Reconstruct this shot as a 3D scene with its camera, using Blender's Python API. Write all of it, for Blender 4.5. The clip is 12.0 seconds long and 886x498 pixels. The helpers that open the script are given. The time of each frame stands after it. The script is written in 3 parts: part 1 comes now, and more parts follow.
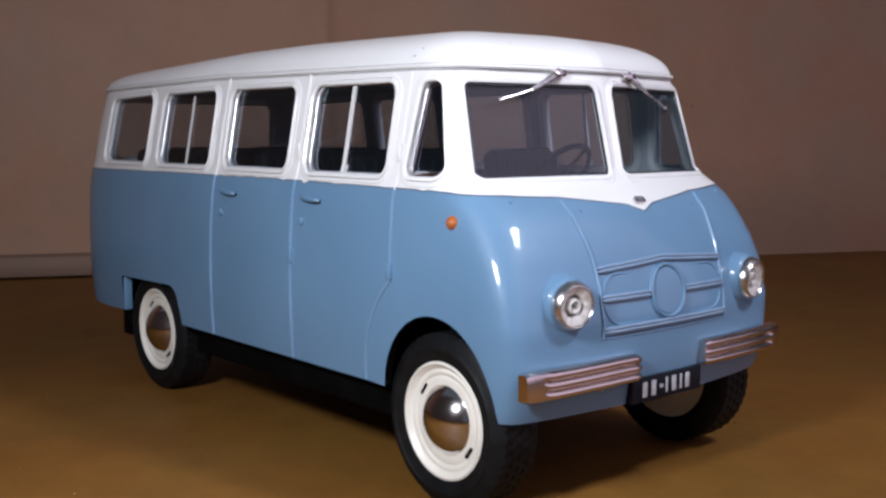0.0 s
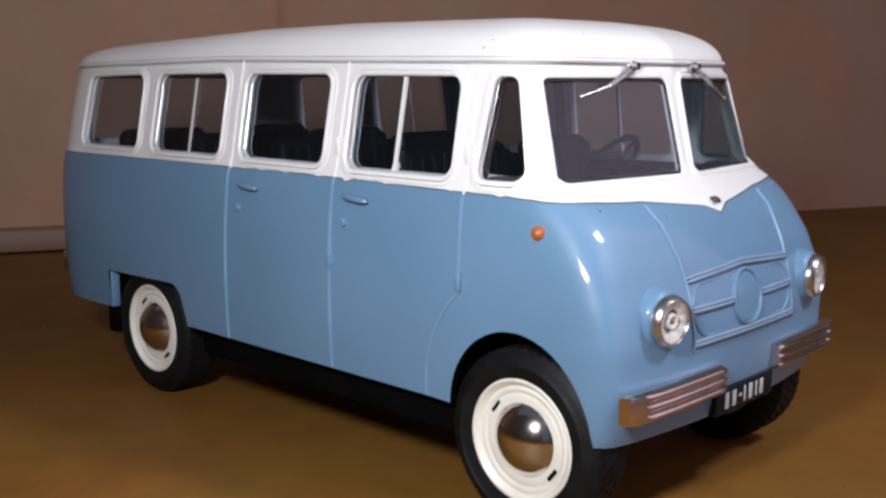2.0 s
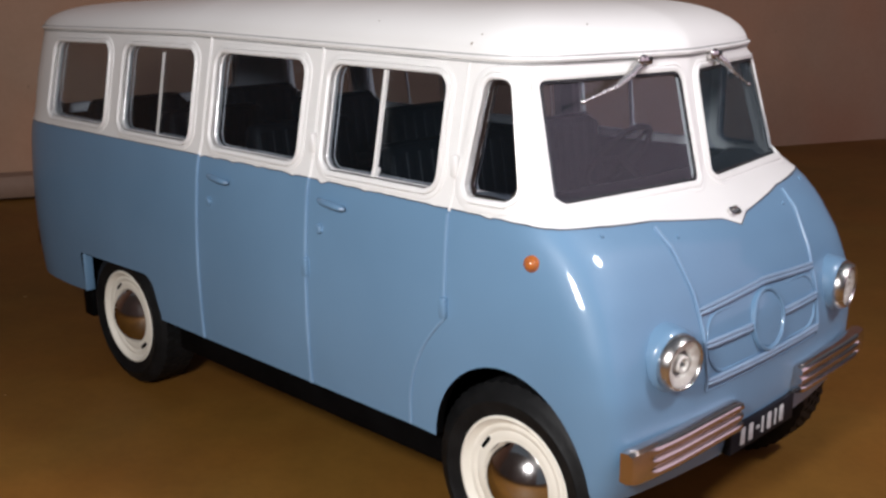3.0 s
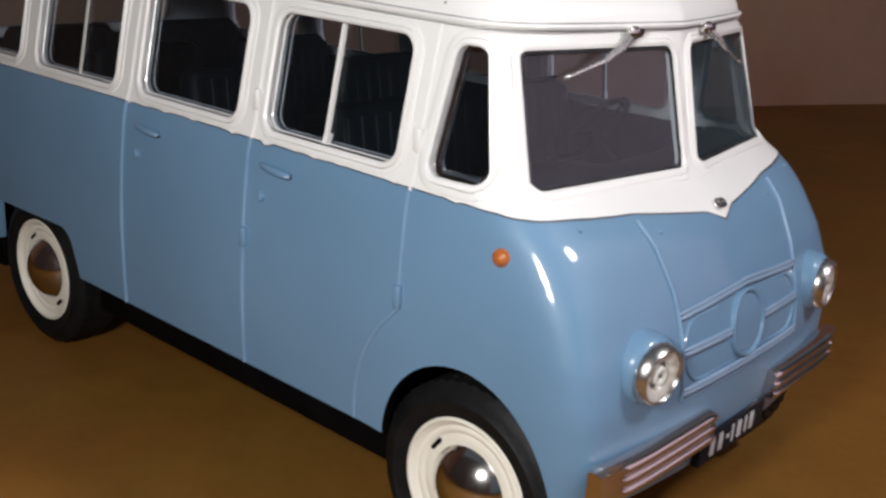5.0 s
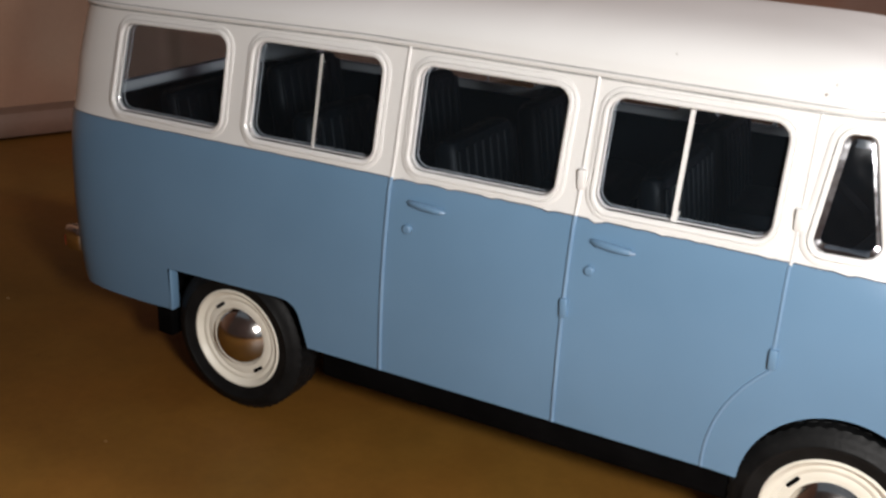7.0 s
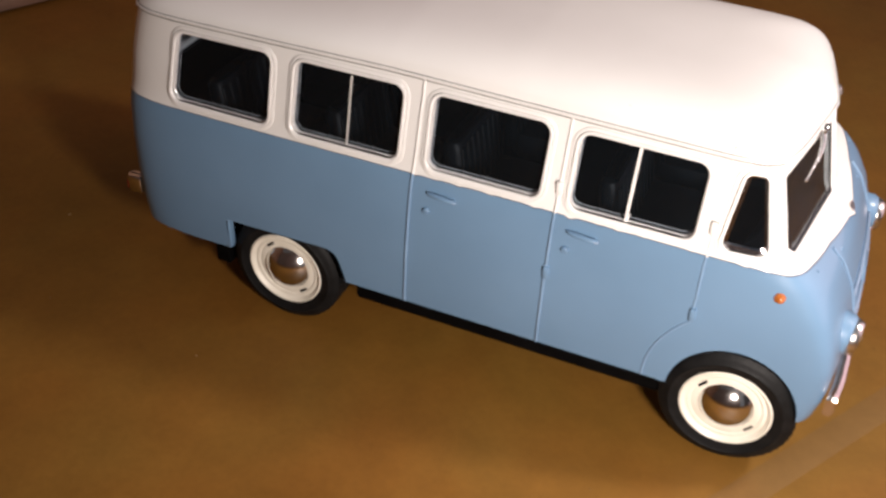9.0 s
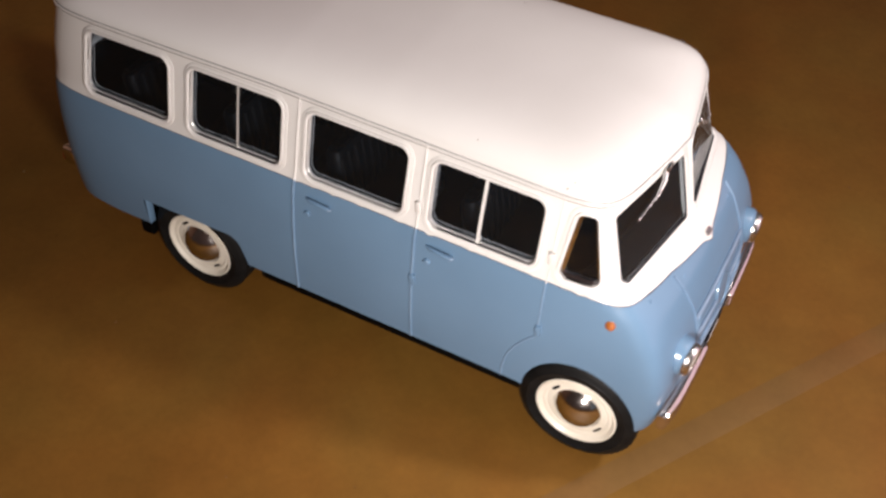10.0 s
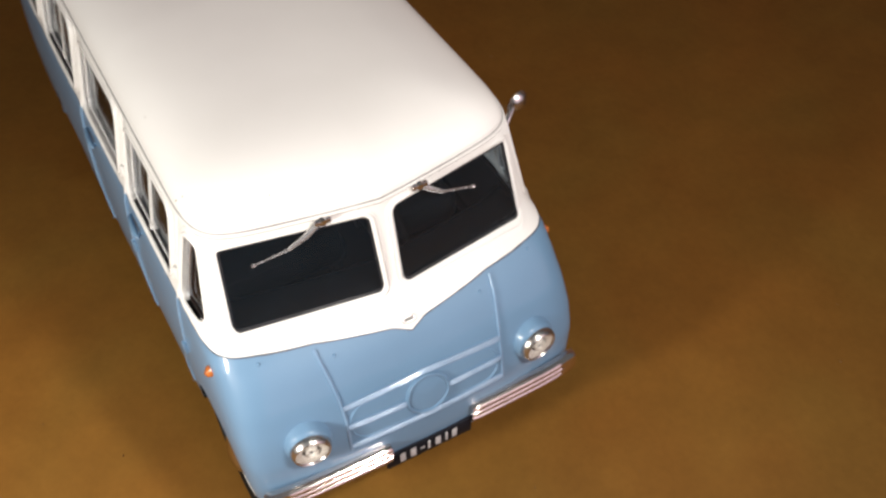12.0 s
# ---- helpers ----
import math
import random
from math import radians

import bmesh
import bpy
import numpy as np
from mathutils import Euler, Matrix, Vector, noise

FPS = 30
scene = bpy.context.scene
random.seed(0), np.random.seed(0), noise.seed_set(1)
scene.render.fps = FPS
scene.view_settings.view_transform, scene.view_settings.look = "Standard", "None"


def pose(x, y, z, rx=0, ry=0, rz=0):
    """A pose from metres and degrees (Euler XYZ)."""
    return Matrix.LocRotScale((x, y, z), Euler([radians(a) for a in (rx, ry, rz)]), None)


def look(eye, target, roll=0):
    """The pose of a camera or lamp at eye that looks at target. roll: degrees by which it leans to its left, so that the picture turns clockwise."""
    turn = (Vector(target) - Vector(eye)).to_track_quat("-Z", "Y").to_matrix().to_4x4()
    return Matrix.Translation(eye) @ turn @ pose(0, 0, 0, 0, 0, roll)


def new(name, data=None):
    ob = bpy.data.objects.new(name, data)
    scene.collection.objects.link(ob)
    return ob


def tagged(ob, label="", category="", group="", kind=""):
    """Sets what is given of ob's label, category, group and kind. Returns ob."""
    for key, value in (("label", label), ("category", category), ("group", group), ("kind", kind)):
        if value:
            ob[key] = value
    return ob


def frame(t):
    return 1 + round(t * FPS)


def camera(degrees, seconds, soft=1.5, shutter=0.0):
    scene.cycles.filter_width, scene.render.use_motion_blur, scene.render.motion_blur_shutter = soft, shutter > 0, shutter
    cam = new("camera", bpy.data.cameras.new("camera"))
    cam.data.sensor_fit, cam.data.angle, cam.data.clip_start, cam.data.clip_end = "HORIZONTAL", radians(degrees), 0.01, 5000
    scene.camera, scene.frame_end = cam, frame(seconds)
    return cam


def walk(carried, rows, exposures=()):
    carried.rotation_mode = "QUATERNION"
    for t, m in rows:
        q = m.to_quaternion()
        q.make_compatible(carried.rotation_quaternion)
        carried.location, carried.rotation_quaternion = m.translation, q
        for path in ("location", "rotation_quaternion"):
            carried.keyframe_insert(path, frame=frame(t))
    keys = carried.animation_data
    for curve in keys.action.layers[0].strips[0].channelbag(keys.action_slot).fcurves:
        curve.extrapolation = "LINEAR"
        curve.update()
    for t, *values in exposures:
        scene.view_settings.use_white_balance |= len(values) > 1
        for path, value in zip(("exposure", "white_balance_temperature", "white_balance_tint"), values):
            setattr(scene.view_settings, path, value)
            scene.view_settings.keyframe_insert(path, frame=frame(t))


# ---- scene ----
cam = camera(46.62, 12.0, 2.6, 0.5)
PATH = [
    (0.0, (0.09696, -0.07558, 0.03198), (0.08184, -0.06267, 0.02983), -0.04),
    (0.5, (0.09453, -0.07760, 0.03214), (0.07967, -0.06438, 0.03004), 0.05),
    (1.0, (0.08901, -0.07962, 0.03282), (0.07465, -0.06591, 0.03042), 0.38),
    (1.5, (0.08496, -0.08251, 0.03351), (0.07084, -0.06858, 0.03094), 0.42),
    (2.0, (0.08123, -0.08152, 0.03651), (0.06759, -0.06724, 0.03331), -0.09),
    (2.5, (0.07936, -0.07787, 0.04119), (0.06585, -0.06371, 0.03707), -0.56),
    (3.0, (0.07540, -0.07158, 0.04368), (0.06177, -0.05784, 0.03865), -0.40),
    (5.0, (0.06797, -0.06663, 0.04483), (0.05559, -0.05222, 0.03860), 3.60),
    (5.5, (0.05883, -0.07599, 0.04639), (0.04724, -0.06094, 0.04011), 2.79),
    (6.0, (0.04722, -0.08217, 0.04623), (0.03656, -0.06639, 0.04011), 3.02),
    (6.5, (0.03814, -0.08654, 0.04815), (0.02849, -0.07026, 0.04168), 2.58),
    (8.5, (0.03036, -0.10532, 0.08250), (0.02373, -0.08980, 0.07176), 2.85),
    (9.0, (0.03050, -0.10792, 0.09113), (0.02446, -0.09313, 0.07910), 2.47),
    (9.5, (0.03829, -0.10005, 0.09963), (0.03281, -0.08589, 0.08662), 2.11),
    (10.0, (0.04942, -0.09486, 0.10875), (0.04288, -0.08203, 0.09486), 2.22),
    (10.5, (0.06469, -0.07840, 0.11520), (0.05654, -0.06688, 0.10103), 1.26),
    (11.0, (0.07701, -0.05951, 0.11204), (0.06749, -0.04962, 0.09749), 1.58),
    (11.5, (0.08769, -0.04026, 0.10693), (0.07711, -0.03192, 0.09214), 1.46),
    (12.0, (0.09398, -0.02738, 0.10295), (0.08188, -0.02080, 0.08845), -1.16),
]
# seconds, stops, kelvin, tint
EXPOSURES = [
    (0.0, 0.07, 5450, 15.2), (1.0, 0.13, 5480, 14.5), (2.0, 0.18, 5650, 14.2), (3.0, 0.10, 5950, 14.0),
    (5.0, -0.10, 6000, 11.8), (5.5, 0.02, 6000, 11.6), (6.0, 0.16, 6020, 11.8), (6.5, 0.30, 6100, 11.6),
    (8.5, 0.45, 6600, 17.6), (9.0, 0.65, 6700, 18.4), (9.5, 0.53, 6700, 18.4), (10.0, 0.37, 6560, 18.4),
    (10.5, 0.33, 6500, 18.8), (11.0, 0.24, 6440, 13.4), (11.5, 0.33, 6470, 11.4), (12.0, 0.42, 6480, 10.6),
]
walk(cam, [(t, look(eye, target, roll)) for t, eye, target, roll in PATH], EXPOSURES)

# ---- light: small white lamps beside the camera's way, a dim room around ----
world = bpy.data.worlds.new("room_dark")
world.use_nodes = True
world.node_tree.nodes["Background"].inputs[0].default_value = (0.86, 0.94, 1.0, 1)
world.node_tree.nodes["Background"].inputs[1].default_value = 0.10
scene.world = world

def torch_stand_in(energy, size, eye, wide, aim):
    lamp = bpy.data.lights.new("torch_stand_in", "AREA")
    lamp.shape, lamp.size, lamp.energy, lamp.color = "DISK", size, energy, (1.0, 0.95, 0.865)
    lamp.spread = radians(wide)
    new("torch_stand_in", lamp).matrix_world = look(eye, aim)


# close by, two fixed lamps stand in for the phone's moving torch: low beside the model, high in front
torch_stand_in(0.074, 0.014, (0.058, -0.086, 0.057), 165, (0.0, -0.005, 0.012))
torch_stand_in(0.080, 0.016, (0.106, 0.018, 0.113), 165, (0.0, -0.005, 0.012))

# added pale pinkish lamp in front of the minibus: the unseen glow its windscreen reflects
GLOW_AT = (0.765, 0.294, 0.45)
front_glow = bpy.data.lights.new("added_front_light", "AREA")
front_glow.shape, front_glow.size, front_glow.size_y = "RECTANGLE", 1.2, 0.92
front_glow.energy, front_glow.color = 2.3, (1.0, 0.71, 0.79)
new("added_front_light", front_glow).matrix_world = look(GLOW_AT, (0.0, 0.0, 0.45))


# ---- materials ----
def node_material(name):
    m = bpy.data.materials.new(name)
    m.use_nodes = True
    nt = m.node_tree
    return m, nt, nt.nodes["Principled BSDF"]


def noise_node(nt, scale, detail=3.0, rough=0.55, space="Object"):
    co = nt.nodes.new("ShaderNodeTexCoord")
    n = nt.nodes.new("ShaderNodeTexNoise")
    n.inputs["Scale"].default_value = scale
    n.inputs["Detail"].default_value = detail
    n.inputs["Roughness"].default_value = rough
    nt.links.new(co.outputs[space], n.inputs["Vector"])
    return n


def surface(name, dark, light, scale, rough=0.4, metal=0.0, bump=0.0, bump_scale=2000.0, coat=0.0, detail=3.0, rough_var=0.08, spec=0.5, specks=0.0):
    """Two-tone paint or plastic with a fine relief and an uneven gloss."""
    m, nt, b = node_material(name)
    n = noise_node(nt, scale, detail)
    ramp = nt.nodes.new("ShaderNodeValToRGB")
    ramp.color_ramp.elements[0].position, ramp.color_ramp.elements[1].position = 0.32, 0.68
    ramp.color_ramp.elements[0].color, ramp.color_ramp.elements[1].color = (*dark, 1), (*light, 1)
    nt.links.new(n.outputs["Fac"], ramp.inputs["Fac"])
    tone = ramp.outputs["Color"]
    if specks:
        dots = noise_node(nt, 420.0, 1.0)
        edge = nt.nodes.new("ShaderNodeMapRange")
        edge.inputs["From Min"].default_value, edge.inputs["From Max"].default_value = specks, specks + 0.04
        nt.links.new(dots.outputs["Fac"], edge.inputs["Value"])
        overlay = nt.nodes.new("ShaderNodeMixRGB")
        overlay.inputs["Color2"].default_value = (dark[0] * 0.35, dark[1] * 0.33, dark[2] * 0.3, 1)
        nt.links.new(edge.outputs["Result"], overlay.inputs["Fac"])
        nt.links.new(tone, overlay.inputs["Color1"])
        tone = overlay.outputs["Color"]
    nt.links.new(tone, b.inputs["Base Color"])
    r = noise_node(nt, scale * 3.1, 4.0)
    span = nt.nodes.new("ShaderNodeMapRange")
    span.inputs["To Min"].default_value = max(0.0, rough - rough_var)
    span.inputs["To Max"].default_value = rough + rough_var
    nt.links.new(r.outputs["Fac"], span.inputs["Value"])
    nt.links.new(span.outputs["Result"], b.inputs["Roughness"])
    b.inputs["Metallic"].default_value = metal
    b.inputs["Specular IOR Level"].default_value = spec
    b.inputs["Coat Weight"].default_value = coat
    b.inputs["Coat Roughness"].default_value = 0.07
    if bump:
        f = noise_node(nt, bump_scale, 3.0)
        k = nt.nodes.new("ShaderNodeBump")
        k.inputs["Strength"].default_value = bump
        k.inputs["Distance"].default_value = 0.0001
        nt.links.new(f.outputs["Fac"], k.inputs["Height"])
        nt.links.new(k.outputs["Normal"], b.inputs["Normal"])
    return m


def glass(name, tint, gloss=0.04, haze=0.0, mirror=0.045, overlay=(0.80, 0.72, 0.76), ripple=0.0):
    """Thin clear plastic: see-through, with a mirror gloss that grows at grazing angles."""
    m, nt, b = node_material(name)
    nt.nodes.remove(b)
    out = nt.nodes["Material Output"]
    clear = nt.nodes.new("ShaderNodeBsdfTransparent")
    clear.inputs["Color"].default_value = (*tint, 1)
    shine = nt.nodes.new("ShaderNodeBsdfGlossy")
    shine.inputs["Roughness"].default_value = gloss
    if ripple:
        wavy = noise_node(nt, 190.0, 2.0)
        k = nt.nodes.new("ShaderNodeBump")
        k.inputs["Strength"].default_value, k.inputs["Distance"].default_value = ripple, 0.0004
        nt.links.new(wavy.outputs["Fac"], k.inputs["Height"])
        nt.links.new(k.outputs["Normal"], shine.inputs["Normal"])
    facing = nt.nodes.new("ShaderNodeLayerWeight")
    facing.inputs["Blend"].default_value = 0.5
    steep = nt.nodes.new("ShaderNodeMath")
    steep.operation = "POWER"
    steep.inputs[1].default_value = 5.0
    fres = nt.nodes.new("ShaderNodeMath")
    fres.operation = "MULTIPLY_ADD"
    fres.inputs[1].default_value, fres.inputs[2].default_value = 0.9, mirror
    nt.links.new(facing.outputs["Facing"], steep.inputs[0])
    nt.links.new(steep.outputs["Value"], fres.inputs[0])
    mix = nt.nodes.new("ShaderNodeMixShader")
    nt.links.new(fres.outputs["Value"], mix.inputs["Fac"])
    nt.links.new(clear.outputs["BSDF"], mix.inputs[1])
    nt.links.new(shine.outputs["BSDF"], mix.inputs[2])
    last = mix.outputs["Shader"]
    # A faint tinted diffuse veil paints bluish haze into the clear panes.
    if haze:
        dull = nt.nodes.new("ShaderNodeBsdfDiffuse")
        dull.inputs["Color"].default_value = (*overlay, 1)
        veil = nt.nodes.new("ShaderNodeMixShader")
        veil.inputs["Fac"].default_value = haze
        nt.links.new(last, veil.inputs[1])
        nt.links.new(dull.outputs["BSDF"], veil.inputs[2])
        last = veil.outputs["Shader"]
    nt.links.new(last, out.inputs["Surface"])
    return m


def cardboard(name, dark, light, stripe=0.0):
    """Kraft board: blotches, fibres, faint flutes and a few darker specks."""
    m, nt, b = node_material(name)
    wide = noise_node(nt, 22.0, 4.0, 0.6)
    small = noise_node(nt, 170.0, 4.0, 0.65)
    blotch = nt.nodes.new("ShaderNodeMixRGB")
    blotch.inputs["Fac"].default_value = 0.34
    nt.links.new(wide.outputs["Fac"], blotch.inputs["Color1"])
    nt.links.new(small.outputs["Fac"], blotch.inputs["Color2"])
    fibre = noise_node(nt, 900.0, 4.0, 0.7)
    mixn = nt.nodes.new("ShaderNodeMath")
    mixn.operation = "MULTIPLY_ADD"
    mixn.inputs[1].default_value = 0.30
    nt.links.new(fibre.outputs["Fac"], mixn.inputs[0])
    sub = nt.nodes.new("ShaderNodeMath")
    sub.operation = "MULTIPLY_ADD"
    sub.inputs[1].default_value = 0.85
    sub.inputs[2].default_value = -0.075
    nt.links.new(blotch.outputs["Color"], sub.inputs[0])
    nt.links.new(sub.outputs["Value"], mixn.inputs[2])
    ramp = nt.nodes.new("ShaderNodeValToRGB")
    ramp.color_ramp.elements[0].position, ramp.color_ramp.elements[1].position = 0.30, 0.74
    ramp.color_ramp.elements[0].color, ramp.color_ramp.elements[1].color = (*dark, 1), (*light, 1)
    nt.links.new(mixn.outputs["Value"], ramp.inputs["Fac"])
    spots = noise_node(nt, 260.0, 2.0)
    cut = nt.nodes.new("ShaderNodeMapRange")
    cut.inputs["From Min"].default_value, cut.inputs["From Max"].default_value = 0.76, 0.86
    nt.links.new(spots.outputs["Fac"], cut.inputs["Value"])
    soil = nt.nodes.new("ShaderNodeMixRGB")
    soil.inputs["Color2"].default_value = (dark[0] * 0.45, dark[1] * 0.42, dark[2] * 0.4, 1)
    nt.links.new(cut.outputs["Result"], soil.inputs["Fac"])
    nt.links.new(ramp.outputs["Color"], soil.inputs["Color1"])
    # wide, faint changes of hue from redder to greener brown
    hue = noise_node(nt, 34.0, 2.0)
    tints = nt.nodes.new("ShaderNodeValToRGB")
    tints.color_ramp.elements[0].position, tints.color_ramp.elements[1].position = 0.36, 0.64
    tints.color_ramp.elements[0].color, tints.color_ramp.elements[1].color = (1.0, 0.90, 0.86, 1), (0.93, 0.97, 1.0, 1)
    wash = nt.nodes.new("ShaderNodeMixRGB")
    wash.blend_type = "MULTIPLY"
    wash.inputs["Fac"].default_value = 1.0
    nt.links.new(hue.outputs["Fac"], tints.inputs["Fac"])
    nt.links.new(soil.outputs["Color"], wash.inputs["Color1"])
    nt.links.new(tints.outputs["Color"], wash.inputs["Color2"])
    nt.links.new(wash.outputs["Color"], b.inputs["Base Color"])
    b.inputs["Roughness"].default_value = 0.62
    b.inputs["Specular IOR Level"].default_value = 0.22
    k = nt.nodes.new("ShaderNodeBump")
    k.inputs["Strength"].default_value = 0.35
    k.inputs["Distance"].default_value = 0.0002
    nt.links.new(mixn.outputs["Value"], k.inputs["Height"])
    nt.links.new(k.outputs["Normal"], b.inputs["Normal"])
    return m


BLUE = surface("blue_enamel", (0.122, 0.222, 0.341), (0.140, 0.250, 0.381), 60.0, 0.46, coat=0.6, bump=0.08, bump_scale=900.0, spec=0.3)
WHITE = surface("white_enamel", (0.73, 0.722, 0.70), (0.79, 0.782, 0.765), 45.0, 0.34, coat=0.35, bump=0.10, bump_scale=900.0, specks=0.84)
CREAM = surface("cream_enamel", (0.72, 0.68, 0.58), (0.82, 0.785, 0.69), 300.0, 0.38, coat=0.2, bump=0.1)
CHROME = surface("chrome_plate", (0.62, 0.60, 0.58), (0.72, 0.70, 0.68), 400.0, 0.14, metal=1.0, bump=0.08, bump_scale=700.0, rough_var=0.05)
BRIGHT = surface("bright_plating", (0.68, 0.60, 0.56), (0.75, 0.67, 0.63), 400.0, 0.16, metal=1.0, bump=0.05, bump_scale=500.0, rough_var=0.05)
REFLECTOR = surface("lamp_silver", (0.80, 0.79, 0.76), (0.90, 0.89, 0.86), 900.0, 0.24, metal=0.2, bump=0.1, bump_scale=2500.0)
SILVER = surface("silver_paint", (0.74, 0.73, 0.70), (0.80, 0.79, 0.76), 90.0, 0.24, metal=0.35, rough_var=0.03)
RUBBER = surface("tyre_rubber", (0.004, 0.0043, 0.0047), (0.009, 0.0093, 0.0097), 500.0, 0.55, bump=0.35, bump_scale=3000.0, spec=0.18)
BLACK = surface("black_plastic", (0.0018, 0.0018, 0.002), (0.0035, 0.0035, 0.0038), 300.0, 0.65, bump=0.2, spec=0.04)
SEAT = surface("seat_plastic", (0.0016, 0.0030, 0.0042), (0.0034, 0.0056, 0.0075), 500.0, 0.48, spec=0.14, bump=0.3, bump_scale=1500.0)
CABIN = surface("cabin_grey", (0.47, 0.48, 0.49), (0.55, 0.56, 0.57), 120.0, 0.55, bump=0.15)
GREY = surface("grey_plastic", (0.10, 0.10, 0.105), (0.16, 0.16, 0.165), 300.0, 0.45, bump=0.2)
# Recess shade along the drip rail is put into this grey.
RECESS_GREY = surface("recess_shade_grey", (0.22, 0.217, 0.21), (0.36, 0.355, 0.35), 300.0, 0.5, bump=0.2)
# Pale grey that paints glints onto the edges of the clear inserts.
GLINT = surface("edge_glint_grey", (0.62, 0.62, 0.63), (0.80, 0.80, 0.81), 500.0, 0.2, metal=0.2, bump=0.9, bump_scale=600.0)
BENT = surface("bent_clear_bevel", (0.55, 0.56, 0.60), (0.80, 0.80, 0.83), 700.0, 0.10, metal=1.0, bump=0.9, bump_scale=260.0, rough_var=0.05)
# Dark tone of the belt strip: the white edge's shadow, painted on.
SHADE = surface("belt_shade", (0.05, 0.062, 0.08), (0.11, 0.13, 0.16), 350.0, 0.5)
EDGE_DARK = surface("dark_clear_edge", (0.010, 0.010, 0.012), (0.025, 0.025, 0.028), 500.0, 0.45, spec=0.2)
WIPER = surface("wiper_metal", (0.55, 0.54, 0.54), (0.64, 0.63, 0.63), 300.0, 0.26, metal=0.8)
WORN = surface("worn_spot", (0.16, 0.12, 0.09), (0.32, 0.27, 0.22), 900.0, 0.6)
ORANGE = surface("orange_lens", (0.30, 0.085, 0.016), (0.40, 0.12, 0.024), 800.0, 0.22, coat=0.4)
RED = surface("red_lens", (0.30, 0.02, 0.015), (0.42, 0.03, 0.02), 800.0, 0.2, coat=0.5)
PLATE = surface("plate_black", (0.005, 0.006, 0.010), (0.010, 0.011, 0.016), 600.0, 0.55, spec=0.15)
MARK = surface("plate_white", (0.38, 0.38, 0.39), (0.52, 0.52, 0.53), 900.0, 0.5)
PANE = glass("clear_window", (0.80, 0.83, 0.86), 0.04, 0.004, 0.026, (0.42, 0.58, 0.72))
BULGED = glass("rippled_quarter_light", (0.70, 0.73, 0.77), 0.06, 0.004, 0.055, (0.42, 0.58, 0.72), 0.6)
SCREEN = glass("clear_screen", (0.87, 0.90, 0.92), 0.04, 0.006, 0.056, (0.26, 0.48, 0.66))
LENS = glass("lamp_glass", (0.97, 0.97, 0.96), 0.10, 0.0, 0.012)
BEZEL = surface("satin_chrome", (0.58, 0.56, 0.54), (0.66, 0.64, 0.62), 400.0, 0.26, metal=1.0, rough_var=0.04)
# Lighter than BLUE: edge highlights on the raised beads, put into the colour.
EDGE_BLUE = surface("edge_highlight_blue", (0.155, 0.265, 0.405), (0.19, 0.31, 0.455), 250.0, 0.36, coat=0.7, spec=0.4)
# Paler than BLUE: shine on the grille bars is put into the colour.
PALE_BLUE = surface("pale_blue", (0.19, 0.285, 0.41), (0.25, 0.34, 0.465), 300.0, 0.40, metal=0.15, coat=0.15)
BOARD_FLOOR = cardboard("kraft_board_floor", (0.133, 0.0600, 0.0081), (0.222, 0.106, 0.0172))
BOARD_WALL = cardboard("kraft_board_wall", (0.300, 0.190, 0.116), (0.375, 0.243, 0.152))
BOARD_FOLD = cardboard("pressed_board", (0.132, 0.066, 0.017), (0.205, 0.106, 0.030))
BOARD_EDGE = cardboard("kraft_board_pale", (0.18, 0.122, 0.082), (0.24, 0.165, 0.115))
PLASTER = surface("room_plaster", (0.16, 0.15, 0.14), (0.22, 0.21, 0.20), 3.0, 0.9, bump=0.1, bump_scale=300.0)
BACKDROP = surface("backdrop_brown", (0.20, 0.14, 0.10), (0.26, 0.185, 0.135), 3.0, 0.9, bump=0.1, bump_scale=300.0)

# ---- building blocks; sizes below are in millimetres ----
MM = 0.001


def mesh_object(name, verts, faces, material, parent=None, label="", angle=35.0):
    me = bpy.data.meshes.new(name)
    me.from_pydata([(x * MM, y * MM, z * MM) for x, y, z in verts], [], faces)
    bm = bmesh.new()
    bm.from_mesh(me)
    bmesh.ops.remove_doubles(bm, verts=bm.verts, dist=1e-7)
    bmesh.ops.recalc_face_normals(bm, faces=bm.faces)
    bm.to_mesh(me)
    bm.free()
    me.polygons.foreach_set("use_smooth", [True] * len(me.polygons))
    me.set_sharp_from_angle(angle=radians(angle))
    me.materials.append(material)
    ob = new(name, me)
    if parent:
        ob.parent = parent
    if label:
        tagged(ob, label)
    return ob


def loft(loops, closed=True, caps=True):
    """Skin over loops of equal length."""
    n = len(loops[0])
    verts = [p for l in loops for p in l]
    faces = []
    for k in range(len(loops) - 1):
        for i in range(n if closed else n - 1):
            j = (i + 1) % n
            faces.append((k * n + i, k * n + j, (k + 1) * n + j, (k + 1) * n + i))
    if caps:
        faces.append(tuple(range(n - 1, -1, -1)))
        faces.append(tuple((len(loops) - 1) * n + i for i in range(n)))
    return verts, faces


def ring_skin(loops):
    """Skin that closes on itself: the last loop joins the first."""
    n, m = len(loops[0]), len(loops)
    verts = [p for l in loops for p in l]
    faces = [(k * n + i, k * n + (i + 1) % n, ((k + 1) % m) * n + (i + 1) % n, ((k + 1) % m) * n + i) for k in range(m) for i in range(n)]
    return verts, faces


def join(*pieces):
    verts, faces = [], []
    for v, f in pieces:
        o = len(verts)
        verts += v
        faces += [tuple(i + o for i in q) for q in f]
    return verts, faces


def moved(piece, m):
    v, f = piece
    return [tuple(m @ Vector(p)) for p in v], f


def rounded(points, radius, seg=5):
    """A polygon in two dimensions with its corners rounded."""
    out, n = [], len(points)
